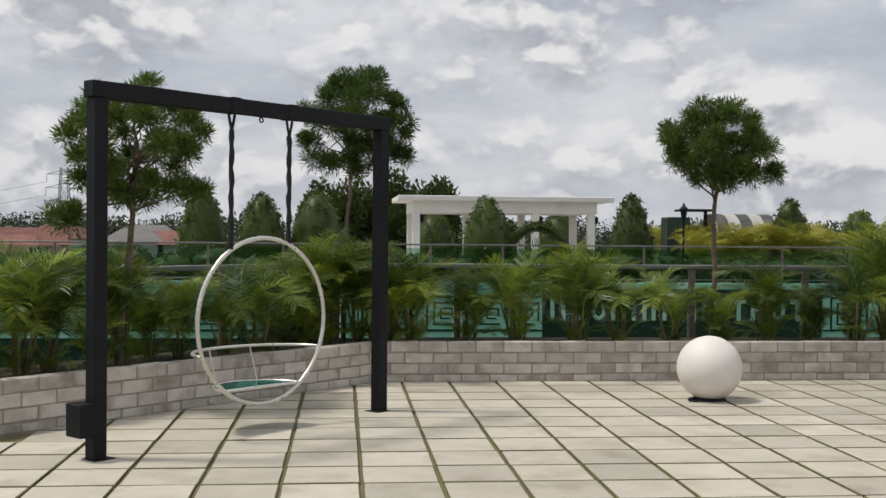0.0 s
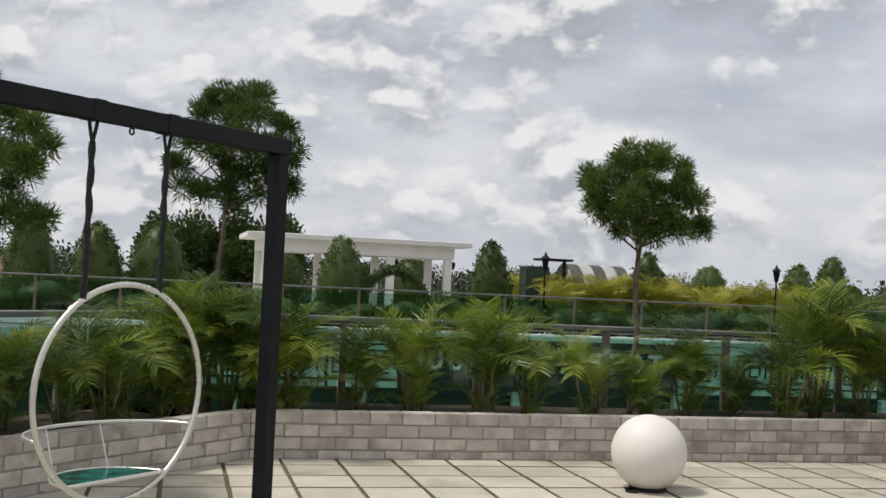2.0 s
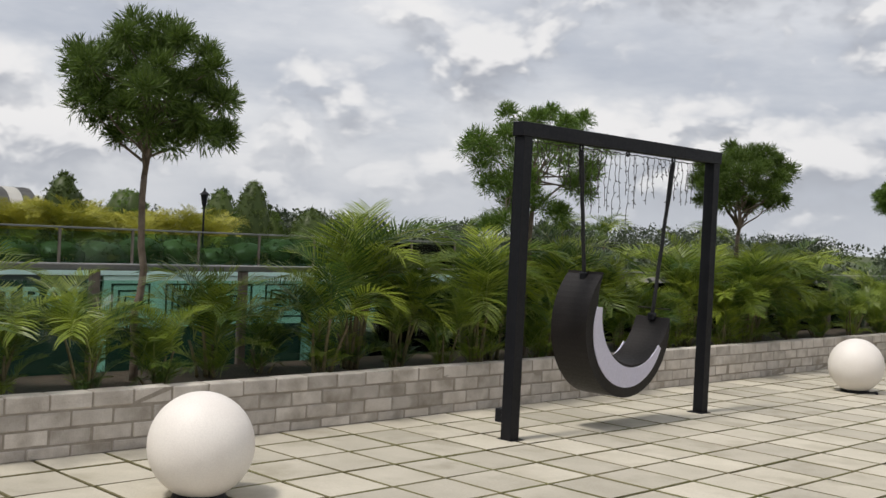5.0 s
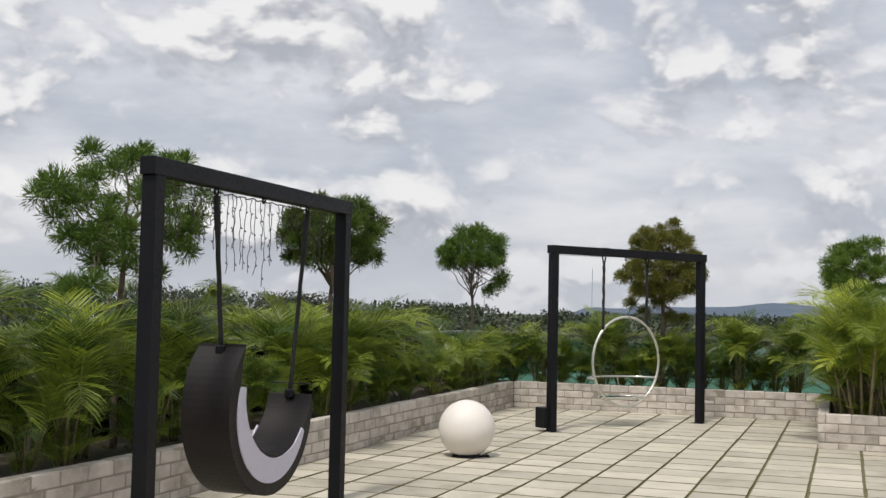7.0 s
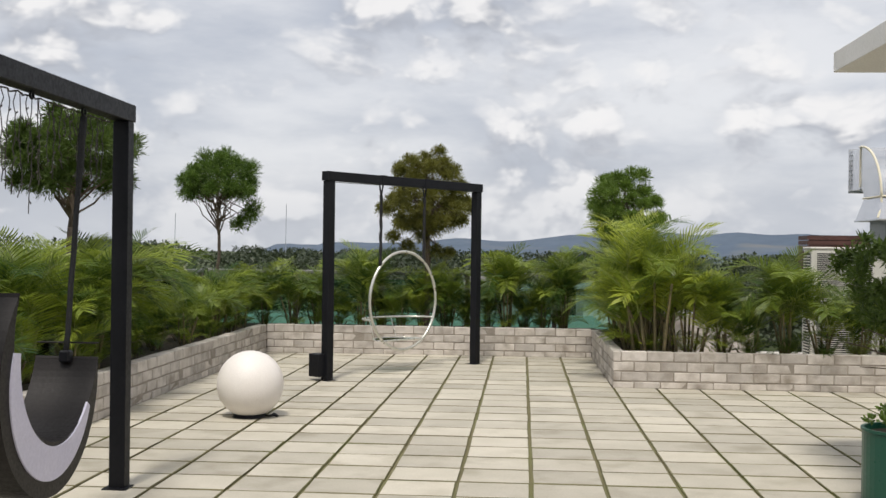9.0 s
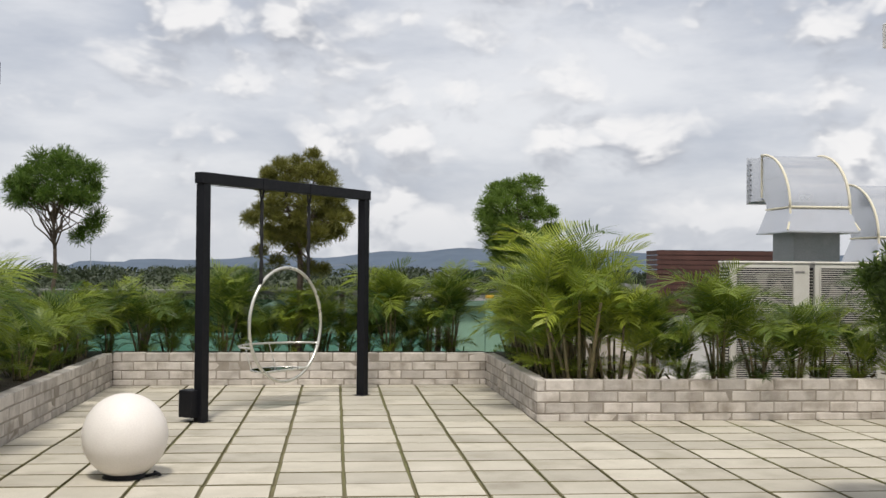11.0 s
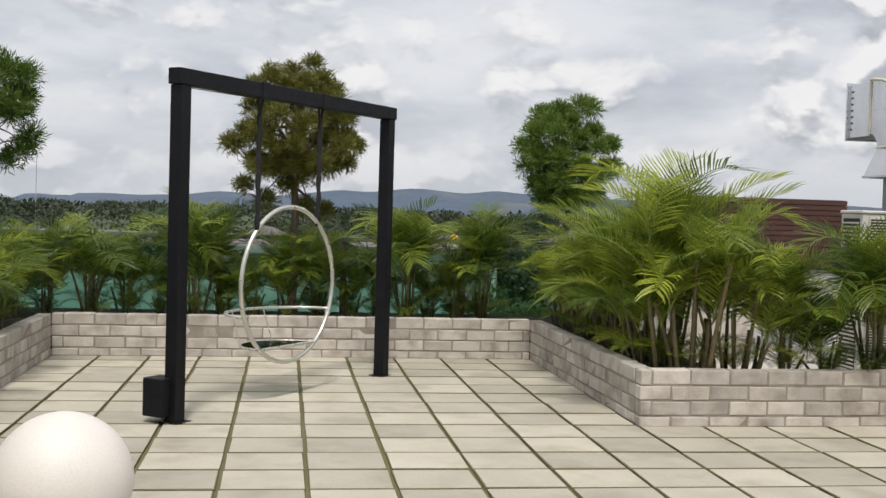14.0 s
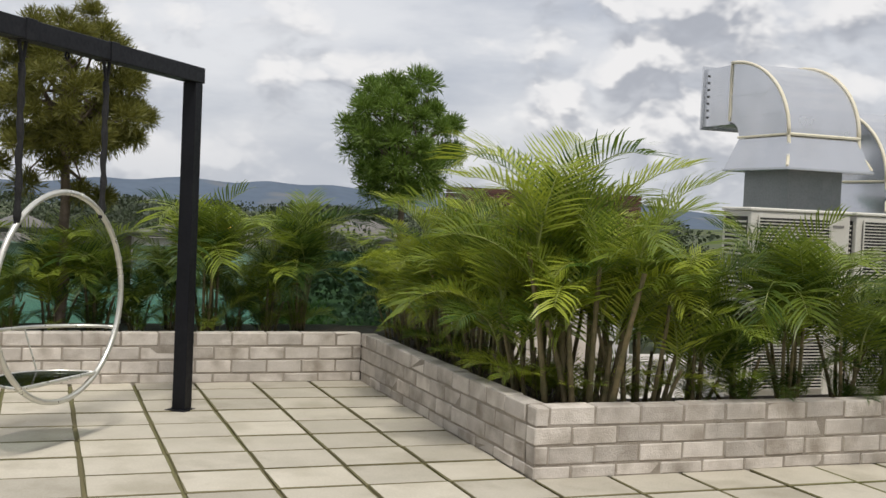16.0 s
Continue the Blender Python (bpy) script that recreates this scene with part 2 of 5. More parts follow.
L_DARK = leaf("dark_tree_leaf", (0.034, 0.068, 0.014), (0.135, 0.20, 0.036))
L_FRESH = leaf("fresh_tree_leaf", (0.05, 0.11, 0.018), (0.20, 0.29, 0.05))
L_OLIVE = leaf("olive_tree_leaf", (0.050, 0.066, 0.013), (0.21, 0.205, 0.045))
L_RED = leaf("reddish_new_leaf", (0.10, 0.05, 0.02), (0.20, 0.11, 0.04))
L_BUSH = leaf("bush_leaf", (0.030, 0.055, 0.012), (0.105, 0.145, 0.032))
# far woods: greyed, lightened green with the distance haze painted in
L_FAR = leaf("far_leaf_painted_haze", (0.028, 0.042, 0.024), (0.085, 0.105, 0.055), through_amt=0.15)
M_FIELD = mat("far_fields", (0.035, 0.055, 0.018), (0.075, 0.095, 0.03), 1.0, scale=0.03, fine=0.4, stain=(0.10, 0.09, 0.05), stain_scale=0.015, stain_amt=0.5)
# distance haze is painted into the hills as a blue-grey base colour
M_HILL = mat("hill_painted_haze", (0.072, 0.104, 0.152), (0.088, 0.122, 0.172), 1.0, scale=0.006, fine=0.05, stain=(0.17, 0.17, 0.16), stain_scale=0.008, stain_lo=0.58, stain_hi=0.7, stain_amt=0.6)
M_TEAL = mat("dull_teal_roof_sheet", (0.07, 0.14, 0.12), (0.11, 0.19, 0.165), 0.6, scale=0.5, fine=8, stain=(0.12, 0.15, 0.12), stain_scale=0.3, stain_lo=0.4, stain_hi=0.7, stain_amt=0.7)
M_REDROOF = mat("red_roof_tile", (0.15, 0.062, 0.048), (0.22, 0.10, 0.08), 0.9, scale=0.8, fine=6, rand=0.2)
M_GREYROOF = mat("grey_roof_sheet", (0.13, 0.125, 0.12), (0.20, 0.19, 0.18), 0.8, scale=0.6)
M_RENDER = mat("house_render", (0.55, 0.53, 0.50), (0.65, 0.63, 0.60), 0.9, scale=0.5)
M_WINDOW = mat("dark_window", (0.03, 0.035, 0.04), (0.05, 0.055, 0.06), 0.2)
# pylon and masts: steel lightened to blue-grey, distance haze painted in
M_PYLON = mat("steel_painted_haze", (0.30, 0.33, 0.37), (0.36, 0.39, 0.43), 0.8, scale=0.5)
M_YELLOW = mat("yellow_roof", (0.75, 0.42, 0.04), (0.80, 0.48, 0.06), 0.6)


# ---- mesh helpers ----
def box(bm, x0, y0, z0, x1, y1, z1):
    vs = [bm.verts.new(p) for p in ((x0, y0, z0), (x1, y0, z0), (x1, y1, z0), (x0, y1, z0), (x0, y0, z1), (x1, y0, z1), (x1, y1, z1), (x0, y1, z1))]
    return [bm.faces.new([vs[i] for i in f]) for f in ((3, 2, 1, 0), (4, 5, 6, 7), (0, 1, 5, 4), (1, 2, 6, 5), (2, 3, 7, 6), (3, 0, 4, 7))]


def bevel(bm, w, seg=1):
    bmesh.ops.bevel(bm, geom=bm.edges[:], offset=w, segments=seg, affect="EDGES", profile=0.6)


def boxed(x0, y0, z0, x1, y1, z1, w=0.0, seg=1):
    bm = bmesh.new()
    box(bm, x0, y0, z0, x1, y1, z1)
    if w:
        bevel(bm, w, seg)
    return bm


def tube(bm, pts, radii, sides=8, closed=False):
    """A round tube along points."""
    rings, n = [], len(pts)
    pts = [Vector(p) for p in pts]
    side = None
    for i, p in enumerate(pts):
        a, b = (pts[i - 1], pts[(i + 1) % n]) if closed else (pts[max(i - 1, 0)], pts[min(i + 1, n - 1)])
        d = (b - a).normalized()
        if side is None:
            side = d.orthogonal().normalized()
        side = (side - d * side.dot(d)).normalized()
        up_v = d.cross(side)
        r = radii[i] if isinstance(radii, (list, tuple)) else radii
        rings.append([bm.verts.new(p + (side * math.cos(q) + up_v * math.sin(q)) * r) for q in (2 * math.pi * k / sides for k in range(sides))])
    for i in range(n if closed else n - 1):
        a, b = rings[i], rings[(i + 1) % n]
        for k in range(sides):
            bm.faces.new((a[k], a[(k + 1) % sides], b[(k + 1) % sides], b[k]))
    if not closed:
        bm.faces.new(rings[0][::-1])
        bm.faces.new(rings[-1])


def mesh_of(name, bm, material, smooth=False):
    bmesh.ops.recalc_face_normals(bm, faces=bm.faces)
    me = bpy.data.meshes.new(name)
    bm.to_mesh(me)
    bm.free()
    for m in material if isinstance(material, (list, tuple)) else (material,):
        me.materials.append(m)
    if smooth:
        me.shade_smooth()
    return me


def soup(name, verts, faces, material):
    me = bpy.data.meshes.new(name)
    me.from_pydata(verts, [], faces)
    me.materials.append(material)
    return me


def part(name, bm, material, parent, label="", smooth=False):
    ob = new(name, mesh_of(name, bm, material, smooth))
    ob.parent = parent
    return tagged(ob, label)


def placed(name, me, parent, m=None):
    ob = new(name, me)
    ob.parent = parent
    if m is not None:
        ob.matrix_basis = m
    return ob


def thing(name, label, category, m=None, group="", kind=""):
    ob = new(name)
    if m is not None:
        ob.matrix_basis = m
    return tagged(ob, label, category, group, kind)


def setting(name, bm, material, label, category="wall", smooth=False):
    return tagged(new(name, mesh_of(name, bm, material, smooth)), label, category, kind="structure")


def rod(a, b, r=0.01, sides=6):
    bm = bmesh.new()
    tube(bm, (a, b), r, sides)
    return bm


# ---- large structure ----
WALL_Y, WALL_X, WALL_H, WALL_T = 4.34, 13.42, 0.39, 0.12
NW = Vector((-3.46, 4.34, 0))
SIDE_Y, SOUTH_X = -0.16, 10.09
W_TURN = 225.0


def prism(points, z0, z1):
    bm = bmesh.new()
    lo, hi = [bm.verts.new((x, y, z0)) for x, y in points], [bm.verts.new((x, y, z1)) for x, y in points]
    bm.faces.new(lo[::-1])
    bm.faces.new(hi)
    for i in range(len(points)):
        j = (i + 1) % len(points)
        bm.faces.new((lo[i], lo[j], hi[j], hi[i]))
    return bm


floor = setting("floor", prism([(-9.6, -9.2), (14.85, -9.2), (14.85, 5.75), (-3.95, 5.75), (-9.6, 0.1)], -0.35, -0.016), M_JOINT,
                "terrace of pale square concrete slabs with mossy joints", "floor")
ground = setting("ground", prism([(-2500, -2500), (3500, -2500), (3500, 2500), (-2500, 2500)], -10.0, -9.0), M_FIELD, "flat green country far below the roof", "ground")


def wall_run(name, start, turn, length, label):
    """Mortar core; its face lies along local +x, the planter behind it on local +y."""
    ob = setting(name, boxed(0.004, 0.005, -0.016, length - 0.004, WALL_T - 0.005, WALL_H - 0.006), M_MORTAR, label)
    ob.matrix_basis = pose(start[0], start[1], 0, 0, 0, turn)
    return ob


WALLS = [
    (wall_run("wall_north", (-3.46, 4.34), 0, 16.88, "low planter wall of grey concrete blocks"), 16.88, 0.0),
    (wall_run("wall_east", (13.42, 4.34), -90, 4.5, "low planter wall of grey concrete blocks under the railing"), 4.5, 0.12),
    (wall_run("wall_side", (13.42, -0.16), 180, 3.205, "short return of the concrete block planter wall"), 3.205, 0.05),
    (wall_run("wall_south", (10.09, -0.16), -90, 7.0, "low concrete block planter wall before the plant area"), 7.0, 0.2),
]
west = setting("wall_west", boxed(-6.2, 0.005, -0.016, 0, WALL_T - 0.005, WALL_H - 0.006), M_MORTAR, "slanting low planter wall of grey concrete blocks")
west.matrix_basis = pose(NW.x, NW.y, 0, 0, 0, 45)
WALLS.append((west, 6.2, 0.1))

setting("planter_soil", boxed(-3.5, WALL_Y + WALL_T, -0.016, 14.68, 5.58, 0.32), M_SOIL, "dark soil of the long planter", "soil")
setting("planter_soil", boxed(13.54, -0.30, -0.016, 14.68, WALL_Y + WALL_T - 0.004, 0.32), M_SOIL, "dark soil of the end planter", "soil")
setting("planter_soil", prism([(10.21, -7.1), (10.72, -7.1), (10.72, -0.95), (14.68, -0.95), (14.68, -0.304), (10.21, -0.304)], -0.016, 0.31), M_SOIL, "dark soil of the corner planter", "soil")
soil = setting("planter_soil", boxed(-6.2, WALL_T, -0.016, -0.4, 1.2, 0.32), M_SOIL, "dark soil of the slanting planter", "soil")
soil.matrix_basis = pose(NW.x, NW.y, 0, 0, 0, 45)
setting("plant_deck", boxed(10.73, -9.1, -0.012, 14.8, -0.96, 0.012), M_ROOF, "pale screeded roof under the machines", "floor")
setting("wall_building", boxed(0.5, -5.6, 0, 9.4, -5.3, 3.6), M_WHITE, "plain white building wall beside the terrace")
setting("canopy", boxed(1.6, -5.29, 2.62, 5.45, -1.12, 2.75, 0.004), M_WHITE, "flat white concrete canopy slab", "canopy")
setting("wall_lower", boxed(-9.4, -9.0, -9.0, 14.7, 5.6, -0.36), M_RENDER, "rendered outer wall of the building below the terrace")


# ---- glass railings ----
def railing(name, length, m, label, step=1.35):
    r = thing(name, label, "railing", m)
    n = max(1, round(length / step))
    w = length / n
    post_me = mesh_of("post", boxed(-0.035, -0.03, -0.016, 0.035, 0.03, 1.075, 0.006), M_POST)
    for i in range(n + 1):
        placed("post", post_me, r, pose(i * w, 0, 0))
    pane_me = mesh_of("pane", boxed(0.05, -0.006, 0.12, w - 0.05, 0.006, 1.0), M_GLASS)
    for i in range(n):
        placed("pane", pane_me, r, pose(i * w, 0, 0)).visible_shadow = False
    part("top_rail", boxed(-0.05, -0.045, 1.075, length + 0.05, 0.045, 1.125, 0.008), M_RAIL, r, "grey top rail")
    part("bottom_rail", boxed(0.036, -0.02, 0.07, length - 0.036, 0.02, 0.11, 0.005), M_RAIL, r)
    return r


railing("glass_railing", 18.5, pose(-3.85, 5.64, 0), "green glass railing with grey top rail behind the palms")
railing("glass_railing", 6.5, pose(14.75, 5.5, 0, 0, 0, -90), "green glass railing at the far end of the terrace")
railing("glass_railing", 7.2, pose(-3.95, 5.6, 0, 0, 0, 225), "green glass railing along the slanting planter")


# ---- swings ----
def frame_of(sw, length, box_size, box_z, box_side, top=2.30):
    """Two square posts and an overhanging beam, along local x from 0 to length."""
    for x in (0, length):
        part("post", boxed(x - 0.048, -0.048, 0.0, x + 0.048, 0.048, top - 0.105, 0.004), M_BLACK, sw)
    part("beam", boxed(-0.068, -0.052, top - 0.103, length + 0.068, 0.052, top, 0.004), M_BLACK, sw)
    a, h = box_size
    part("junction_box", boxed(box_side[0] - a / 2, -a / 2 + box_side[1], box_z, box_side[0] + a / 2, a / 2 + box_side[1], box_z + h, 0.006), M_BLACK, sw, "black box fixed to the post")
    for x in (0.02, length - 0.02):
        part("foot_plate", boxed(x - 0.075, -0.075, -0.004, x + 0.075, 0.075, 0.004), M_BLACK, sw)


def wire(sw, pts, r=0.003, name="cable"):
    bm = bmesh.new()
    tube(bm, pts, r, 5)
    return part(name, bm, M_WIRE, sw)


def ring_swing(m, length, cx, cz, r, ropes, box_side, label, top=2.30, seat_m=None, turn=0.0):
    sw = thing("ring_swing", label, "swing", m, "ring swings")
    frame_of(sw, length, (0.165, box_side[3]), box_side[2], box_side, top)
    c, s = math.cos(radians(turn)), math.sin(radians(turn))

    def at(u, v, z):
        return Vector((cx + u * c - v * s, u * s + v * c, z))
    bm = bmesh.new()
    tube(bm, [at(r * math.cos(a), 0, cz + r * math.sin(a)) for a in (2 * math.pi * k / 72 for k in range(72))], 0.0165, 10, True)
    ring = part("ring", bm, M_CHROME, sw, "bent tube hoop", True)
    for a in (20, 75, 130, 175, 205, 335):
        bm = bmesh.new()
        q, d = radians(a), 0.02
        tube(bm, [at(r * math.cos(q + e), 0, cz + r * math.sin(q + e)) for e in (-d, d)], 0.0188, 10)
        part("clip", bm, M_CHROME, ring)
    zb, zs = cz - 0.37 * r, cz - 0.80 * r
    wb, ws = math.sqrt(r * r - (cz - zb) ** 2), math.sqrt(r * r - (cz - zs) ** 2)
    bm = bmesh.new()
    tube(bm, [at(-wb * math.cos(a), 0.42 * math.sin(a), zb) for a in (math.pi * k / 24 for k in range(25))], 0.011, 8)
    part("back_rail", bm, M_CHROME, sw, "curved steel back rail", True)
    bm = bmesh.new()
    tube(bm, [at(-ws * math.cos(a), 0.36 * math.sin(a), zs) for a in (math.pi * k / 20 for k in range(21))], 0.009, 8)
    part("seat_rim", bm, M_CHROME, sw, smooth=True)
    bm = bmesh.new()
    edge = [at(-ws * math.cos(a), 0.35 * math.sin(a), 0) for a in (math.pi * k / 20 for k in range(21))]
    lo, hi = [bm.verts.new((p.x, p.y, zs - 0.004)) for p in edge], [bm.verts.new((p.x, p.y, zs + 0.004)) for p in edge]
    bm.faces.new(lo[::-1])
    bm.faces.new(hi)
    for i in range(len(edge)):
        bm.faces.new((lo[i - 1], lo[i], hi[i], hi[i - 1]))
    part("seat", bm, seat_m or M_CLEAR, sw, "dark teal mottled seat plate" if seat_m else "smoky clear seat plate")
    bm = bmesh.new()
    tube(bm, [at(-ws, 0, zs), at(ws, 0, zs)], 0.012, 8)
    part("seat_bar", bm, M_CHROME, sw)
    for u in (-0.18, 0.2):
        part("strut", rod(at(u, 0.36 * math.sqrt(max(0.01, 1 - (u / ws) ** 2)), zs), at(u, 0.42 * math.sqrt(1 - (u / wb) ** 2), zb), 0.005), M_CHROME, sw)
    for x in ropes:
        u = x - cx
        z1 = cz + math.sqrt(r * r - u * u)
        bm = bmesh.new()
        n = 16
        tube(bm, [(x + 0.003 * math.sin(i * 1.9 + x * 7), 0.003 * math.cos(i * 1.3), top - 0.220 + (z1 - top + 0.220) * i / n) for i in range(n + 1)], [0.018 + 0.004 * math.sin(i * 2.2) for i in range(n + 1)], 8)
        rope = part("rope", bm, M_ROPE, sw, "black sleeved rope", True)
        for d in (-0.032, 0.032):
            bm = bmesh.new()
            tube(bm, [(x + d, 0, top - 0.090), (x + d * 0.55, 0, top - 0.160), (x, 0, top - 0.230)], 0.011, 6)
            part("strap", bm, M_ROPE, rope)
        bm = boxed(x - 0.045, -0.058, top - 0.107, x + 0.045, 0.058, top + 0.005, 0.004)
        part("collar", bm, M_BLACK, sw)
        bm = bmesh.new()
        tube(bm, [(x - 0.02, 0, z1 - 0.02), (x, 0, z1 + 0.05), (x + 0.02, 0, z1 - 0.02)], 0.012, 6)
        part("shackle", bm, M_BLACK, sw)
    mid = sum(ropes) / 2
    bm = bmesh.new()
    tube(bm, [(mid + 0.016 * math.cos(a), 0, top - 0.128 + 0.018 * math.sin(a)) for a in (2 * math.pi * k / 14 for k in range(14))], 0.006, 6, True)
    part("hook", bm, M_BLACK, sw)
    wire(sw, [(0.05, 0, top - 0.180), (0.09, 0.0, top - 0.115), (0.3, 0.01, top - 0.114), (ropes[0] - 0.05, 0, top - 0.110)])
    return sw


def between(a, b):
    d = Vector((b[0] - a[0], b[1] - a[1], 0))
    return pose(a[0], a[1], 0, 0, 0, math.degrees(math.atan2(d.y, d.x))), d.length


m, le = between((-5.37, 0.73), (-3.51, 2.575))
ring_swing(m, le, 1.385, 0.80, 0.60, (1.075, 1.62), (-0.06, 0.035, 0.15, 0.21), "white tube ring swing on a black steel frame, dark teal seat", 2.38, M_SEAT)
m, le = between((10.24, 2.95), (12.35, 1.40))
ring_swing(m, le, 1.245, 0.845, 0.58, (0.835, 1.6), (-0.05, 0.075, 0.045, 0.25), "chrome ring swing on a black steel frame by the end wall")


def crescent(bm, y0, y1, oc, orad, ic, irad, a0, a1, n=48):
    """A crescent plate between two arcs that share their tips, with thickness along y."""
    ends = [Vector((oc[0] + orad * math.cos(a), 0, oc[1] + orad * math.sin(a))) for a in (a0, a1)]
    b0, b1 = [math.atan2(e.z - ic[1], e.x - ic[0]) for e in ends]
    while b0 < 0:
        b0 += 2 * math.pi
    while b1 < b0:
        b1 += 2 * math.pi
    rows = []
    for i in range(n + 1):
        a, b = a0 + (a1 - a0) * i / n, b0 + (b1 - b0) * i / n
        o, q = (oc[0] + orad * math.cos(a), oc[1] + orad * math.sin(a)), (ic[0] + irad * math.cos(b), ic[1] + irad * math.sin(b))
        if math.hypot(o[0] - q[0], o[1] - q[1]) < 0.012:
            q = (q[0] + 0.006 * math.cos(b), q[1] + 0.012)
        rows.append([bm.verts.new(p) for p in ((o[0], y0, o[1]), (q[0], y0, q[1]), (q[0], y1, q[1]), (o[0], y1, o[1]))])
    for a, b in zip(rows, rows[1:]):
        for k in range(4):
            bm.faces.new((a[k], b[k], b[(k + 1) % 4], a[(k + 1) % 4]))
    bm.faces.new(rows[0][::-1])
    bm.faces.new(rows[-1])


def moon_swing(m, length):
    sw = thing("moon_swing", "black crescent moon swing with lilac front panel on black frame", "swing", m)
    frame_of(sw, length, (0.085, 0.1), 0.12, (0.0, 0.075))
    oc, orad, a0, a1 = (1.174, 0.806), 0.558, radians(132), radians(364.5)
    bm = bmesh.new()
    crescent(bm, -0.17, 0.17, oc, orad, (1.253, 1.002), 0.501, a0, a1)
    seat = part("seat", bm, M_MOON, sw, "hollow black crescent seat")
    bm = bmesh.new()
    crescent(bm, -0.178, -0.166, (1.174, 0.796), 0.468, (1.238, 0.92), 0.438, radians(158), radians(338))
    part("front_panel", bm, M_LILAC, seat, "lilac-white crescent panel")
    bm = bmesh.new()
    crescent(bm, 0.166, 0.178, (1.174, 0.796), 0.468, (1.238, 0.92), 0.438, radians(158), radians(338))
    part("back_panel", bm, M_LILAC, seat)
    for b in (172, 352):
        q = radians(b)
        bm = bmesh.new()
        tube(bm, [(1.253 + 0.498 * math.cos(q), y, 1.002 + 0.498 * math.sin(q)) for y in (-0.165, 0.165)], 0.005, 6)
        part("seam", bm, M_MOON, seat)
    for x, ex, ez in ((0.67, 0.78, 1.19), (1.92, 1.72, 0.86)):
        bm = bmesh.new()
        n = 10
        tube(bm, [(x + (ex - x) * i / n, 0.002 * math.sin(i * 2.0), 2.15 + (ez - 2.15) * i / n) for i in range(n + 1)], [0.016 + 0.005 * (i < 3) for i in range(n + 1)], 8)
        rope = part("rope", bm, M_ROPE, sw, "black rope", True)
        bm = bmesh.new()
        tube(bm, [(x + 0.022 * math.cos(a), 0, 2.175 + 0.022 * math.sin(a)) for a in (2 * math.pi * k / 14 for k in range(14))], 0.007, 6, True)
        part("ring", bm, M_BLACK, rope)
        bm = boxed(ex - 0.03, -0.03, ez - 0.03, ex + 0.03, 0.03, ez + 0.035, 0.01)
        part("anchor", bm, M_BLACK, rope)
    bm = bmesh.new()
    tube(bm, [(1.27 + 0.018 * math.cos(a), 0, 2.178 + 0.018 * math.sin(a)) for a in (2 * math.pi * k / 14 for k in range(14))], 0.007, 6, True)
    part("hook", bm, M_BLACK, sw)
    return sw


def light_string(m, length):
    """Unlit fairy lights: a feed wire under the beam with hanging twiggy drops."""
    rnd = random.Random(5)
    ls = thing("fairy_light_string", "unlit tangled fairy light wires hanging from the beam", "string lights", m)
    bm = bmesh.new()
    tube(bm, [(0.08 + (length - 0.2) * i / 60, 0.03 + 0.012 * math.sin(i * 1.7), 2.185 - 0.014 * abs(math.sin(i * 0.9))) for i in range(61)], 0.0045, 5)
    part("feed_wire", bm, M_WIRE, ls)
    for i in range(36):
        u = (i + 0.5) / 36
        x = 0.14 + (length - 0.35) * u + rnd.uniform(-0.03, 0.03)
        drop = rnd.uniform(0.14, 0.40) + (0.18 if 0.30 < u < 0.66 else 0.0)
        bm = bmesh.new()
        n = 9
        dx = [0.0]
        for k in range(n):
            dx.append(dx[-1] + rnd.uniform(-0.012, 0.012))
        pts = [(x + dx[k], 0.03 + rnd.uniform(-0.008, 0.008), 2.18 - drop * k / n) for k in range(n + 1)]
        tube(bm, pts, 0.0026, 4)
        for k in range(2, n + 1, 2):
            p = Vector(pts[k])
            s = rnd.choice((-1, 1))
            tube(bm, [p, p + Vector((s * 0.022, 0, 0.014 * rnd.choice((-1, 1))))], [0.0026, 0.004], 4)
        part("drop_wire", bm, M_WIRE, ls)
    return ls


m, le = between((2.165, 3.275), (4.70, 3.27))
moon_swing(m, le)
light_string(m, le)


# ---- ball lamps ----
def ball(x, y, turn):
    b = thing("ball_lamp", "white frosted ball lamp resting on the paving", "ball lamp", pose(x, y, 0, 0, 0, turn), "white ball lamps")
    bm = bmesh.new()
    bmesh.ops.create_uvsphere(bm, u_segments=64, v_segments=40, radius=0.284)
    bmesh.ops.translate(bm, verts=bm.verts, vec=(0, 0, 0.281))
    part("globe", bm, M_BALL, b, smooth=True)
    bm = bmesh.new()
    bmesh.ops.create_cone(bm, cap_ends=True, segments=32, radius1=0.15, radius2=0.12, depth=0.05)
    bmesh.ops.translate(bm, verts=bm.verts, vec=(0, 0, 0.025))
    part("base", bm, M_BLACK, b, "low black base ring")
    bm = bmesh.new()
    tube(bm, [(0.1 * math.cos(a) - 0.11, 0.06 * math.sin(a) - 0.09, 0.012 + 0.006 * math.sin(3 * a)) for a in (math.pi * k / 10 for k in range(15))], 0.011, 6)
    part("cable", bm, M_BLACK, b, "short black power cable")
    return b


ball(-0.575, 3.06, 0)
ball(7.55, 3.16, 70)


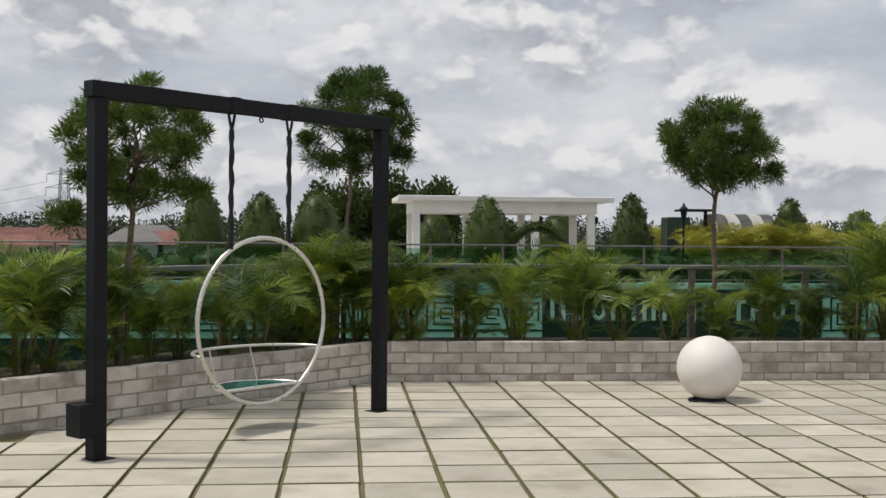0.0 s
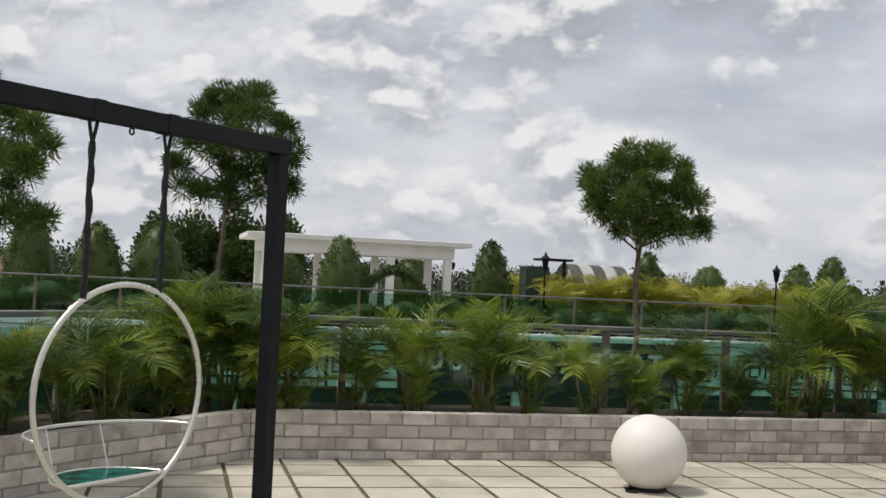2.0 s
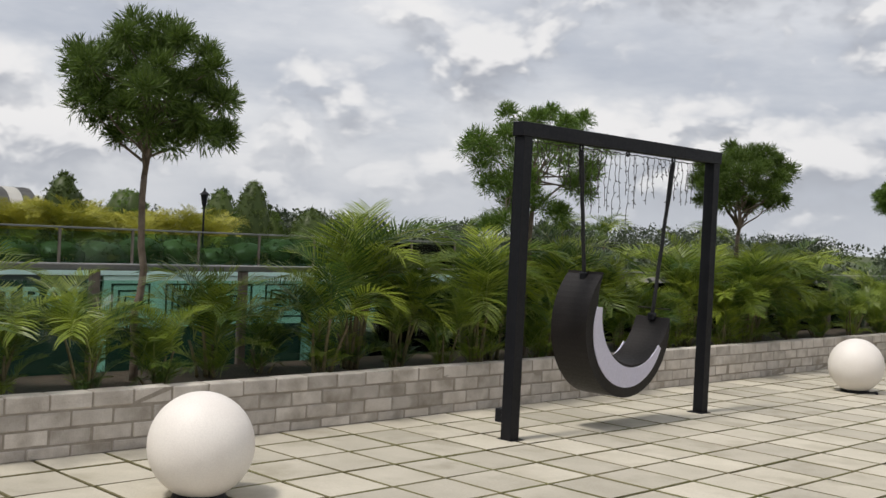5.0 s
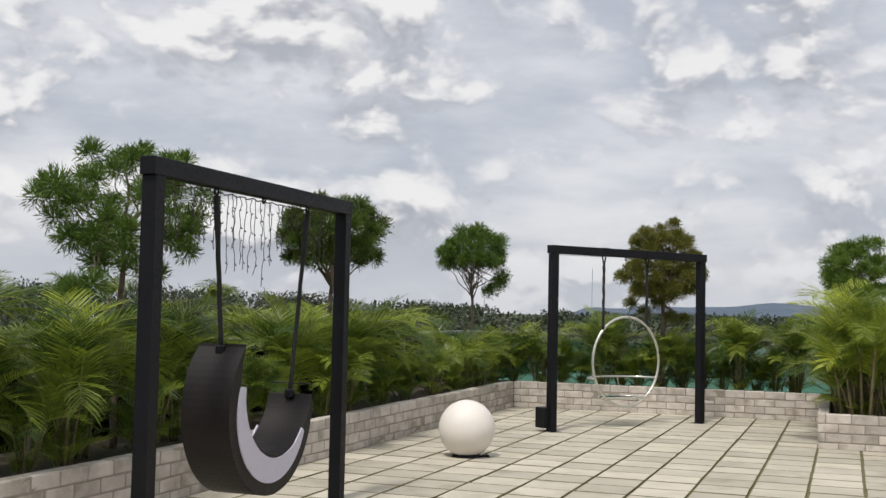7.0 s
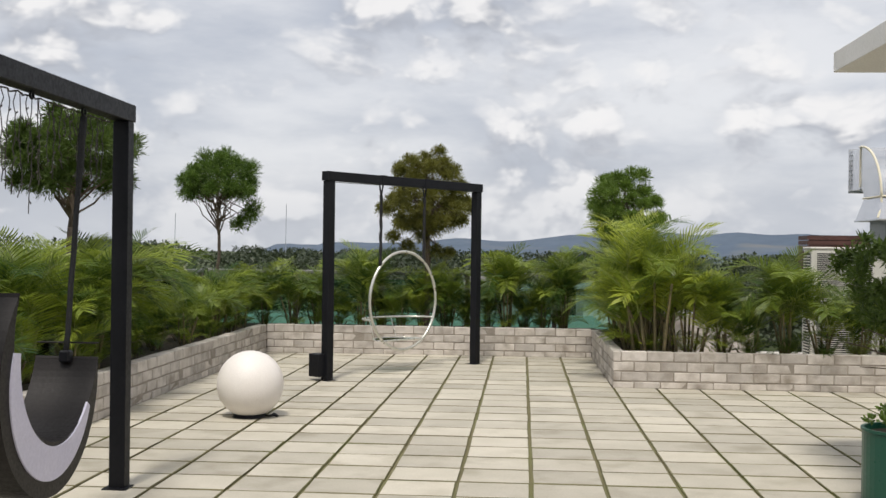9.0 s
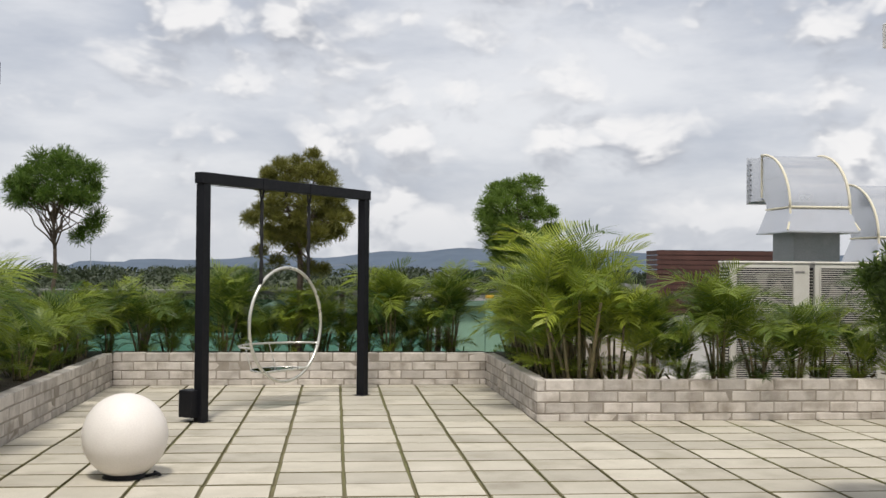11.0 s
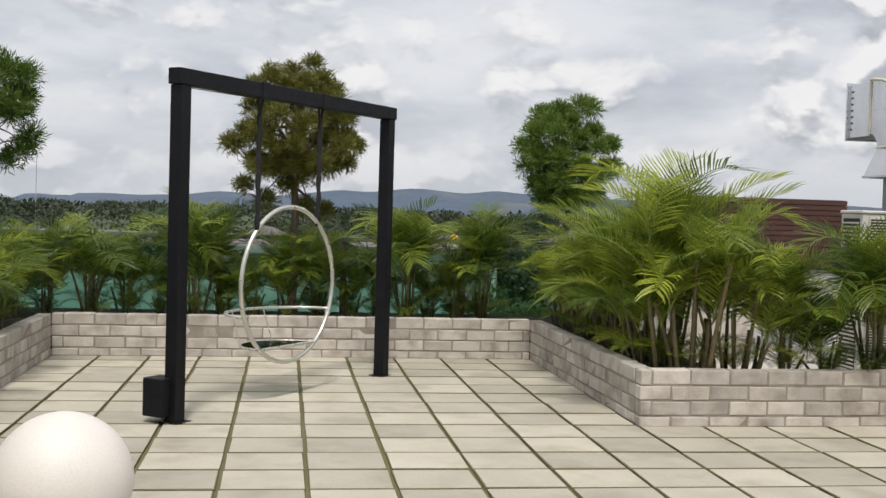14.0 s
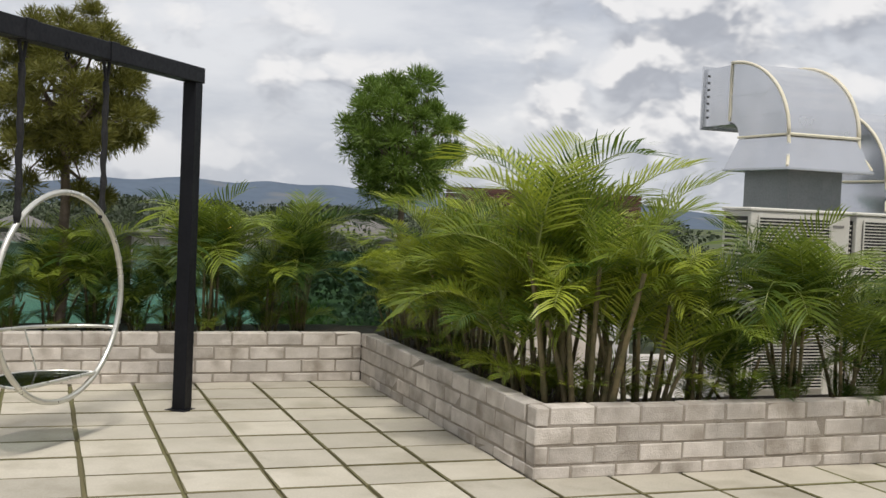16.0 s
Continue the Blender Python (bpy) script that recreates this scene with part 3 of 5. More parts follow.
# ---- palms ----
def frond_mesh(name, length, pairs, leaf_len, arch, material, seed, leaf_wide=0.0068):
    """One arching feather leaf: rib along +x bending down, two ranks of narrow leaflets."""
    rnd = random.Random(seed)
    verts, faces = [], []
    seg = 10
    rib, ang, p = [], radians(76), Vector((0, 0, 0))
    for i in range(seg + 1):
        rib.append(p.copy())
        ang -= radians(arch) / seg * (0.5 + 1.0 * i / seg)
        p = p + Vector((math.cos(ang), 0, math.sin(ang))) * length / seg

    def rib_at(u):
        k = min(int(u * seg), seg - 1)
        q = u * seg - k
        return rib[k].lerp(rib[k + 1], q), (rib[k + 1] - rib[k]).normalized()
    for i in range(pairs):
        u = 0.14 + 0.85 * (i + rnd.uniform(-0.2, 0.2)) / (pairs - 1)
        u = min(max(u, 0.12), 0.995)
        base, along = rib_at(u)
        upn = Vector((0, 1, 0)).cross(along) * -1
        ll = leaf_len * (0.5 + 0.62 * math.sin(math.pi * min(1.0, 0.2 + 0.72 * u))) * rnd.uniform(0.9, 1.08)
        for s in (-1, 1):
            fwd = 0.5 + 0.75 * u * u + rnd.uniform(-0.07, 0.07)
            d = (along * fwd + Vector((0, s, 0)) + upn * (0.42 + rnd.uniform(-0.12, 0.12))).normalized()
            wide = along.cross(d).cross(d).normalized() * leaf_wide
            droop = rnd.uniform(0.10, 0.26) * ll
            q1, q2 = base + d * ll * 0.3, base + d * ll * 0.68 + Vector((0, 0, -0.3 * droop))
            tip = base + d * ll * 0.98 + along * 0.06 * ll + Vector((0, 0, -droop))
            k = len(verts)
            verts += [base - wide * 0.35, base + wide * 0.35, q1 + wide, q1 - wide, q2 + wide * 0.8, q2 - wide * 0.8, tip]
            faces += [(k, k + 1, k + 2, k + 3), (k + 3, k + 2, k + 4, k + 5), (k + 5, k + 4, k + 6)]
    me = bpy.data.meshes.new(name)
    nleaf = len(faces)
    for i in range(seg):
        for j, (a, b) in enumerate(((0, 1), (1, 2), (2, 0))):
            k = len(verts)
            r0, r1 = 0.008 * (1 - i / seg) + 0.0015, 0.008 * (1 - (i + 1) / seg) + 0.0015
            off = [Vector((0, math.cos(2.1 * q), math.sin(2.1 * q))) for q in (a, b)]
            verts += [rib[i] + off[0] * r0, rib[i] + off[1] * r0, rib[i + 1] + off[1] * r1, rib[i + 1] + off[0] * r1]
            faces.append((k, k + 1, k + 2, k + 3))
    me.from_pydata(verts, [], faces)
    me.materials.append(material)
    me.materials.append(M_RACHIS)
    for i, f in enumerate(me.polygons):
        f.material_index = int(i >= nleaf)
    return me


FRONDS = {}
for tone, lm in (("green", L_PALM), ("bright", L_BRIGHT), ("gold", L_GOLD)):
    FRONDS[tone] = [frond_mesh("frond", le, n, ll, arch, lm, 11 + k) for k, (le, n, ll, arch) in enumerate(((0.98, 31, 0.35, 92), (0.84, 27, 0.33, 72), (1.08, 34, 0.36, 116), (0.68, 24, 0.30, 56), (0.92, 30, 0.34, 138)))]


def tuft_mesh(seed, lm):
    """Young leaves that rise together from the root: four fronds as one piece."""
    rnd = random.Random(seed)
    verts, faces, ribs = [], [], []
    for k in range(4):
        src = FRONDS["green"][(1, 3, 3, 0)[k]]
        a = 90 * k + rnd.uniform(-30, 30)
        m = pose(0.06 * math.cos(radians(a)), 0.06 * math.sin(radians(a)), 0, 0, 0, a) @ pose(0, 0, 0, rnd.uniform(-12, 12), rnd.uniform(-4, 30), 0) @ Matrix.Scale(rnd.uniform(0.55, 0.9), 4)
        b = len(verts)
        verts += [m @ q.co for q in src.vertices]
        faces += [tuple(b + q for q in p.vertices) for p in src.polygons]
        ribs += [p.material_index for p in src.polygons]
    me = soup("young_fronds", verts, faces, lm)
    me.materials.append(M_RACHIS)
    me.polygons.foreach_set("material_index", ribs)
    return me


TUFTS = {"green": [tuft_mesh(70 + k, L_PALM) for k in range(3)], "bright": [tuft_mesh(73, L_BRIGHT)], "gold": [tuft_mesh(75, L_GOLD)]}


def cane_mesh(h, seed):
    rnd = random.Random(seed)
    bm = bmesh.new()
    n = 9
    b = rnd.uniform(-0.05, 0.05)
    tube(bm, [(b * (i / n) ** 2, 0, h * i / n) for i in range(n + 1)], [0.017 - 0.006 * i / n + (0.003 if i % 2 else 0) for i in range(n + 1)], 7)
    return mesh_of("cane", bm, M_CANE, True)


CANES = [cane_mesh(1.0, k) for k in range(4)]


def palm(seed, tall, spread, canes, tone="green", label="clumping areca palm with arching fronds in the planter"):
    """A clump: canes from one root, two or three fronds on each."""
    rnd = random.Random(seed)
    p = thing("areca_palm", label, "palm")
    for i in range(canes):
        a = 2 * math.pi * (i + rnd.uniform(-0.3, 0.3)) / canes
        h = tall * (rnd.uniform(0.20, 0.62) if tone == "bright" else rnd.uniform(0.14, 0.52))
        r0 = rnd.uniform(0.04, 0.22) if tone == "bright" else rnd.uniform(0.02, 0.12)
        lean = rnd.uniform(2, 15) * spread
        m = pose(r0 * math.cos(a), r0 * math.sin(a), 0, 0, 0, math.degrees(a)) @ pose(0, 0, 0, 0, lean, 0)
        cane = placed("cane", CANES[rnd.randrange(4)], p, m @ Matrix.Diagonal((1, 1, h, 1)))
        top = m @ Vector((0, 0, h * 0.98))
        for k in range(rnd.choice((3, 3, 4))):
            me = FRONDS[tone][rnd.randrange(5)]
            sc = rnd.uniform(0.72, 1.1) * (0.82 if tone == "bright" else 0.55 + 0.45 * tall / 1.3)
            yaw = math.degrees(a) + rnd.uniform(-105, 105) + (180 if k == 2 else 0)
            tilt = rnd.uniform(-26, 14)
            placed("frond", me, p, Matrix.Translation(top) @ pose(0, 0, 0, 0, 0, yaw) @ pose(0, 0, 0, rnd.uniform(-12, 12), tilt, 0) @ Matrix.Scale(sc, 4))
    for k in range(2):
        a = rnd.uniform(0, 360)
        placed("young_fronds", TUFTS[tone][k % len(TUFTS[tone])], p, pose(0.08 * math.cos(radians(a)), 0.08 * math.sin(radians(a)), 0.02, 0, 0, a) @ Matrix.Scale(rnd.uniform(0.55, 0.85), 4))
    return p


PALMS = [palm(21, 1.15, 1.0, 6), palm(22, 1.3, 1.2, 7), palm(23, 1.0, 1.1, 6), palm(24, 1.5, 1.0, 8), palm(25, 0.9, 1.4, 5)]
TALLS = [palm(31, 1.5, 1.0, 13, "bright", label="tall areca palm clump with bright arching fronds in the planter"), palm(32, 1.32, 1.1, 12, "bright", label="tall areca palm clump with bright arching fronds in the planter")]
GOLDS = [palm(41, 1.6, 1.2, 6, "gold", "yellow-green palm in the planting of the far roof terrace")]
PALM_USED = set()


def plant(src, x, y, z, turn, s, group, squash=1.0):
    m = Matrix.LocRotScale((x, y, z), Euler((0, 0, radians(turn))), (s, s, s * squash))
    if src.name in PALM_USED:
        ob = copy_thing(src, m)
    else:
        PALM_USED.add(src.name)
        src.matrix_basis = m
        ob = src
    ob["group"] = group
    return ob


rnd = random.Random(77)
x = -3.1
while x < 13.3:
    h = rnd.uniform(0.70, 0.95)
    plant(PALMS[rnd.randrange(5)], x, rnd.uniform(4.66, 5.06), 0.315, rnd.uniform(0, 360), h, "palms of the long planter")
    x += rnd.uniform(0.40, 0.62) if x < 1.2 else rnd.uniform(0.30, 0.46)
y = 4.1
while y > 0.1:
    plant(PALMS[rnd.randrange(5)], rnd.uniform(13.9, 14.25), y, 0.315, rnd.uniform(0, 360), rnd.uniform(0.72, 0.95), "palms of the end planter")
    y -= rnd.uniform(0.25, 0.36)
u = 0.15
while u < 5.8:
    a = NW + Vector((-0.7071, -0.7071, 0)) * u + Vector((-0.7071, 0.7071, 0)) * rnd.uniform(0.45, 0.75)
    plant(PALMS[rnd.randrange(5)], a.x, a.y, 0.315, rnd.uniform(0, 360), rnd.uniform(0.62, 0.86), "palms of the slanting planter")
    u += rnd.uniform(0.28, 0.42)
for x, y in ((13.62, 4.75), (13.98, 4.5), (14.2, 4.9)):
    plant(PALMS[1], x, y, 0.315, rnd.uniform(0, 360), rnd.uniform(0.72, 0.9), "palms of the end planter")
for x, y in ((-3.62, 4.95), (-3.42, 5.1), (-3.95, 4.75), (-3.3, 4.75)):
    plant(PALMS[2 + (x < -3.5)], x, y, 0.315, rnd.uniform(0, 360), rnd.uniform(0.68, 0.85), "palms of the slanting planter")
for x, y, k, s in ((10.50, -0.66, 0, 1.1), (10.48, -1.0, 1, 0.85), (10.85, -0.52, 1, 1.0), (11.2, -0.6, 0, 0.86), (11.6, -0.52, 1, 0.86), (12.0, -0.60, 0, 0.80), (12.4, -0.55, 1, 0.84), (12.8, -0.62, 0, 0.76), (13.2, -0.58, 1, 0.8), (13.7, -0.60, 1, 0.74)):
    plant(TALLS[k], x, y, 0.305, rnd.uniform(0, 360), s, "tall palms of the corner planter")
y = -1.36
k = 0
while y > -6.9:
    src = (PALMS[1], PALMS[4], PALMS[3], PALMS[0], PALMS[2])[k % 5]
    plant(src, rnd.uniform(10.40, 10.52), y, 0.305, rnd.uniform(0, 360), rnd.uniform(0.82, 1.05), "palms along the corner planter")
    y -= rnd.uniform(0.29, 0.40)
    k += 1


# ---- trees ----
def limb(bm, a, b, r0, r1, rnd, n=6, wob=0.05):
    pts = []
    for i in range(n + 1):
        q = i / n
        p = Vector(a).lerp(Vector(b), q)
        w = wob * math.sin(math.pi * q) * (Vector(b) - Vector(a)).length
        pts.append(p + Vector((rnd.uniform(-w, w), rnd.uniform(-w, w), 0.25 * w)))
    tube(bm, pts, [r0 + (r1 - r0) * i / n for i in range(n + 1)], 7)
    return pts


def clump_leaves(verts, faces, c, size, count, rnd, length, width, lift):
    """A tuft of narrow leaves that stand out from its middle."""
    for _ in range(count):
        d = Vector((rnd.gauss(0, 1), rnd.gauss(0, 1), rnd.gauss(0, 1) + lift)).normalized()
        p = c + Vector((d.x * size.x, d.y * size.y, d.z * size.z)) * rnd.uniform(0.25, 0.95)
        d = (d + Vector((rnd.uniform(-0.55, 0.55), rnd.uniform(-0.55, 0.55), rnd.uniform(-0.4, 0.5)))).normalized()
        s = d.orthogonal().normalized()
        s.rotate(Matrix.Rotation(rnd.uniform(0, 6.28), 3, d))
        le, wi = length * rnd.uniform(0.6, 1.3), width * rnd.uniform(0.7, 1.3)
        k = len(verts)
        verts += [p - d * le * 0.5, p + s * wi * 0.5, p + d * le * 0.5, p - s * wi * 0.5]
        faces.append((k, k + 1, k + 2, k + 3))


def tree(x, y, top, low, width, fork, seed, leaf_m, label, trunk_r=0.035, clumps=46, per=150, depth=None, lean=(0.0, 0.0), shape="round", extra=None, leaf_len=0.085):
    rnd = random.Random(seed)
    t = thing("planter_tree", label, "tree", pose(x, y, 0.31), "slim trees of the planters")
    z = lambda q: q - 0.31
    depth = depth or width
    head = Vector((lean[0], lean[1], z(fork)))
    bm = bmesh.new()
    limb(bm, (0, 0, -0.05), head, trunk_r, trunk_r * 0.72, rnd, 9, 0.02)
    crown_c = Vector((lean[0] * 1.3, lean[1] * 1.3, z((top + low) / 2)))
    limb(bm, head, (crown_c.x, crown_c.y, z(top) - 0.18), trunk_r * 0.7, 0.006, rnd, 8, 0.05)
    part("trunk", bm, M_BARK, t, smooth=True)
    verts, faces = [], []
    rx, ry, rz = width * 0.55, depth * 0.55, (top - low) / 2
    spots = []
    tries = 0
    while len(spots) < clumps * 0.85 and tries < 4000:
        tries += 1
        d = Vector((rnd.gauss(0, 1), rnd.gauss(0, 1), rnd.gauss(0, 1))).normalized() * rnd.uniform(0.35, 1.0) ** 0.5
        if shape == "cone":
            k = 1.0 - 0.45 * (d.z + 1) / 2
            d = Vector((d.x * k * 1.15, d.y * k * 1.15, d.z))
        if shape == "flat" and d.z < -0.55:
            continue
        c = crown_c + Vector((d.x * (rx - 0.09), d.y * (ry - 0.09), d.z * (rz - 0.07)))
        if all((c - s).length > 0.18 for s in spots):
            spots.append(c)
    if extra:
        spots += [Vector((ex, ey, z(ez))) for ex, ey, ez in extra]
    for k, c in enumerate(spots):
        s = rnd.uniform(0.115, 0.185)
        clump_leaves(verts, faces, c, Vector((s, s, s * 0.92)), int(per * 3.4), rnd, leaf_len, 0.0085, 0.5)
        if k % 2 == 0 or (extra and k >= len(spots) - len(extra)):
            bm = bmesh.new()
            q = rnd.uniform(0.0, 0.55)
            a = head.lerp(Vector((crown_c.x, crown_c.y, z(top) - 0.2)), q)
            limb(bm, a, c, trunk_r * 0.36, 0.003, rnd, 5, 0.09)
            part("limb", bm, M_BARK, t, smooth=True)
    crown = new("crown", soup("crown", verts, faces, leaf_m))
    crown.parent = t
    return t


tree(-5.66, 2.98, 2.75, 1.55, 1.22, 1.45, 3, L_DARK, "young feathery dark green tree with open crown in the planter", clumps=58, lean=(0.10, 0.0), extra=((-0.5, 0, 1.55), (-0.42, 0.1, 1.5), (-0.36, 0, 1.6), (0.6, 0, 1.75), (0.66, 0.1, 1.8)))
tree(-3.78, 5.12, 3.18, 2.0, 1.24, 2.0, 4, L_DARK, "slim planter tree with thin trunk and ragged dark crown", trunk_r=0.026, clumps=56, lean=(0.06, 0.0), extra=((0.62, 0, 2.25), (0.58, 0, 2.3)))
tree(0.15, 5.08, 2.96, 1.85, 1.22, 1.78, 5, L_DARK, "slim planter tree with rounded dark green crown", trunk_r=0.032, clumps=58, per=170, lean=(0.02, 0.0), extra=((0.66, 0, 2.1), (0.7, 0.05, 2.16)))
tree(4.32, 5.05, 2.82, 1.62, 1.5, 1.72, 6, L_FRESH, "light open planter tree with pale green sprays", trunk_r=0.032, clumps=54, per=130, lean=(0.05, 0.0), extra=((-0.6, -0.2, 1.6), (-0.68, -0.1, 1.55), (0.6, 0.1, 1.7)))
tree(8.2, 5.05, 2.79, 1.72, 1.25, 1.62, 7, L_DARK, "dense dark green planter tree with forked trunk", trunk_r=0.036, clumps=62, per=180, lean=(0.06, 0.0), shape="flat")
tree(13.3, 5.0, 2.80, 1.95, 1.1, 1.62, 8, L_FRESH, "small planter tree with bare forks under a light crown", trunk_r=0.03, clumps=50, per=140, shape="flat", extra=((0, -0.38, 1.84), (0.05, -0.46, 2.0), (-0.05, -0.28, 1.76), (0, 0.46, 2.2), (0.1, -0.42, 1.92)))
tree(13.98, 2.15, 2.98, 1.5, 1.42, 1.62, 9, L_OLIVE, "olive green planter tree with layered ragged crown", trunk_r=0.05, clumps=84, per=170, shape="cone", extra=((0, 0.5, 1.62), (0, -0.12, 1.42), (0, 0.28, 1.48), (0, -0.3, 1.4)))
tree(14.12, -0.68, 2.68, 1.35, 1.14, 1.5, 10, L_FRESH, "rounded fresh green planter tree with fine twigs", trunk_r=0.035, clumps=66, per=170)

# reddish new shoots in two of the trees
for x, y, zc, s, n in ((13.9, 2.2, 2.62, 0.2, 150), (-3.62, 5.0, 2.72, 0.16, 120)):
    v, f = [], []
    clump_leaves(v, f, Vector((0, 0, 0)), Vector((s, s, 0.07)), n, random.Random(int(s * 100)), 0.07, 0.016, 0.2)
    shoots = new("young_shoots", soup("young_shoots", v, f, L_RED))
    shoots.location = (x, y, zc)
    tagged(shoots, "reddish young leaves at the top of a tree", "leaves", kind="stuff")


# ---- pot plant and potted tree near the canopy ----
def pot(x, y, r, h, name, label):
    p = thing(name, label, "plant pot", pose(x, y, 0))
    bm = bmesh.new()
    prof = ((r * 0.98, 0.0), (r, 0.02), (r, h - 0.02), (r * 1.03, h - 0.015), (r * 1.03, h), (r * 0.95, h), (r * 0.95, h - 0.06), (0.002, h - 0.06))
    rings = [[bm.verts.new((q * math.cos(a), q * math.sin(a), z)) for a in (2 * math.pi * k / 40 for k in range(40))] for q, z in prof]
    for a, b in zip(rings, rings[1:]):
        for k in range(40):
            bm.faces.new((a[k], a[(k + 1) % 40], b[(k + 1) % 40], b[k]))
    bm.faces.new(rings[0][::-1])
    part("pot_wall", bm, M_POT, p, smooth=False)
    bm = bmesh.new()
    bmesh.ops.create_cone(bm, cap_ends=True, segments=32, radius1=r * 0.94, radius2=r * 0.94, depth=0.02)
    bmesh.ops.translate(bm, verts=bm.verts, vec=(0, 0, h - 0.045))
    part("soil", bm, M_SOIL, p)
    return p


p = pot(4.72, -1.36, 0.25, 0.45, "potted_shrub", "round dark green pot with a small leafy shrub")
v, f = [], []
rr = random.Random(8)
for _ in range(26):
    a, q = rr.uniform(0, 6.28), rr.uniform(0, 0.2)
    clump_leaves(v, f, Vector((q * math.cos(a) * 1.1, q * math.sin(a) * 1.1, 0.48 + rr.uniform(0, 0.11))), Vector((0.05, 0.05, 0.04)), 40, rr, 0.034, 0.018, 0.3)
shrub = new("shrub", soup("shrub", v, f, L_FRESH))
shrub.parent = p
p = pot(5.75, -2.3, 0.24, 0.42, "potted_tree", "small bushy tree in a round dark green pot")
bm = bmesh.new()
limb(bm, (0, 0, 0.36), (0.18, 0.42, 1.0), 0.02, 0.012, rr)
for a in ((0.0, 0.85, 0.95), (0.15, 0.95, 0.85), (0.1, 0.6, 1.5), (0.35, 0.3, 1.3), (0.0, 0.9, 0.7)):
    limb(bm, (0.06, 0.14, 0.6), a, 0.01, 0.003, rr, 6, 0.1)
part("trunk", bm, M_BARK, p, smooth=True)
v, f = [], []
for _ in range(60):
    d = Vector((rr.gauss(0, 1), rr.gauss(0, 1), rr.gauss(0, 1))).normalized() * rr.uniform(0.3, 1) ** 0.5
    clump_leaves(v, f, Vector((0.25 + d.x * 0.40, 0.58 + d.y * 0.40, 1.25 + d.z * 0.40)), Vector((0.1, 0.1, 0.08)), 120, rr, 0.06, 0.014, 0.3)
crown = new("crown", soup("crown", v, f, L_DARK))
crown.parent = p


# ---- machines behind the corner planter ----
def condenser(x, y, label):
    """Two-fan outdoor unit; its front looks to -x, width along y."""
    w, d, h = 0.92, 0.36, 1.50
    c = thing("air_conditioner", label, "air conditioner", pose(x, y, 0.012), "outdoor units")
    part("casing", boxed(0, -w, 0.08, d, 0, h, 0.012, 2), M_CASING, c, "off-white steel casing")
    for yy in (-0.12, -w + 0.12):
        part("foot", boxed(0.02, yy - 0.04, 0, d - 0.02, yy + 0.04, 0.079), M_GRILLE, c)
    part("lid", boxed(-0.012, -w - 0.012, h + 0.002, d + 0.012, 0.012, h + 0.03, 0.008), M_CASING, c)
    for z0 in (0.16, 0.86):
        # no hollow here: a flat near-black plate paints the shade inside
        pan = part("fan_recess", boxed(-0.004, -w + 0.2, z0, 0.02, -0.06, z0 + 0.6), M_SHADE, c, "flat near-black plate painted as the shaded recess behind the guard")
        bm = bmesh.new()
        cy, cz = -w / 2 + 0.07, z0 + 0.3
        for k in range(5):
            a = 2 * math.pi * k / 5
            q = [Vector((-0.006 - 0.012 * s, cy + r * math.cos(a + e), cz + r * math.sin(a + e))) for r, e, s in ((0.06, -0.3, 0), (0.24, -0.15, 0), (0.24, 0.5, 1), (0.06, 0.5, 1))]
            bm.faces.new([bm.verts.new(p) for p in q])
        part("fan", bm, M_GRILLE, pan)
        gr = part("fan_guard", boxed(-0.028, -w + 0.19, z0 - 0.012, -0.018, -w + 0.2, z0 + 0.612), M_CASING, c)
        for i in range(26):
            zz = z0 + 0.6 * i / 25
            placed("guard_wire", GUARD, gr, pose(-0.026, -w + 0.2, zz))
        part("guard_edge", boxed(-0.028, -0.06, z0 - 0.012, -0.018, -0.05, z0 + 0.612), M_CASING, gr)
    for i in range(17):
        z0 = 0.86 + 0.035 * i
        placed("side_fin", FIN, c, pose(0.05, 0.0, z0))
        placed("side_fin", FIN, c, pose(0.05, 0.0, z0 - 0.7))
    for z0 in (0.14, 0.84):
        # shade of the coil openings painted as thin near-black plates on the casing
        part("side_opening", boxed(0.04, -0.01, z0, d - 0.04, 0.0035, z0 + 0.62), M_SHADE, c, "flat near-black plate painted as the shaded side coil opening")
    part("badge", boxed(-0.004, -w + 0.06, h - 0.1, 0.01, -w + 0.17, h - 0.08), M_GRILLE, c)
    return c


GUARD = mesh_of("guard_wire", boxed(0, 0, -0.004, 0.008, 0.66, 0.004), M_CASING)
FIN = mesh_of("side_fin", boxed(0, 0.004, -0.006, 0.26, 0.014, 0.008), M_CASING)
for i in range(4):
    condenser(11.75, -2.66 - 0.98 * i, "tall off-white outdoor unit with two guarded fans")


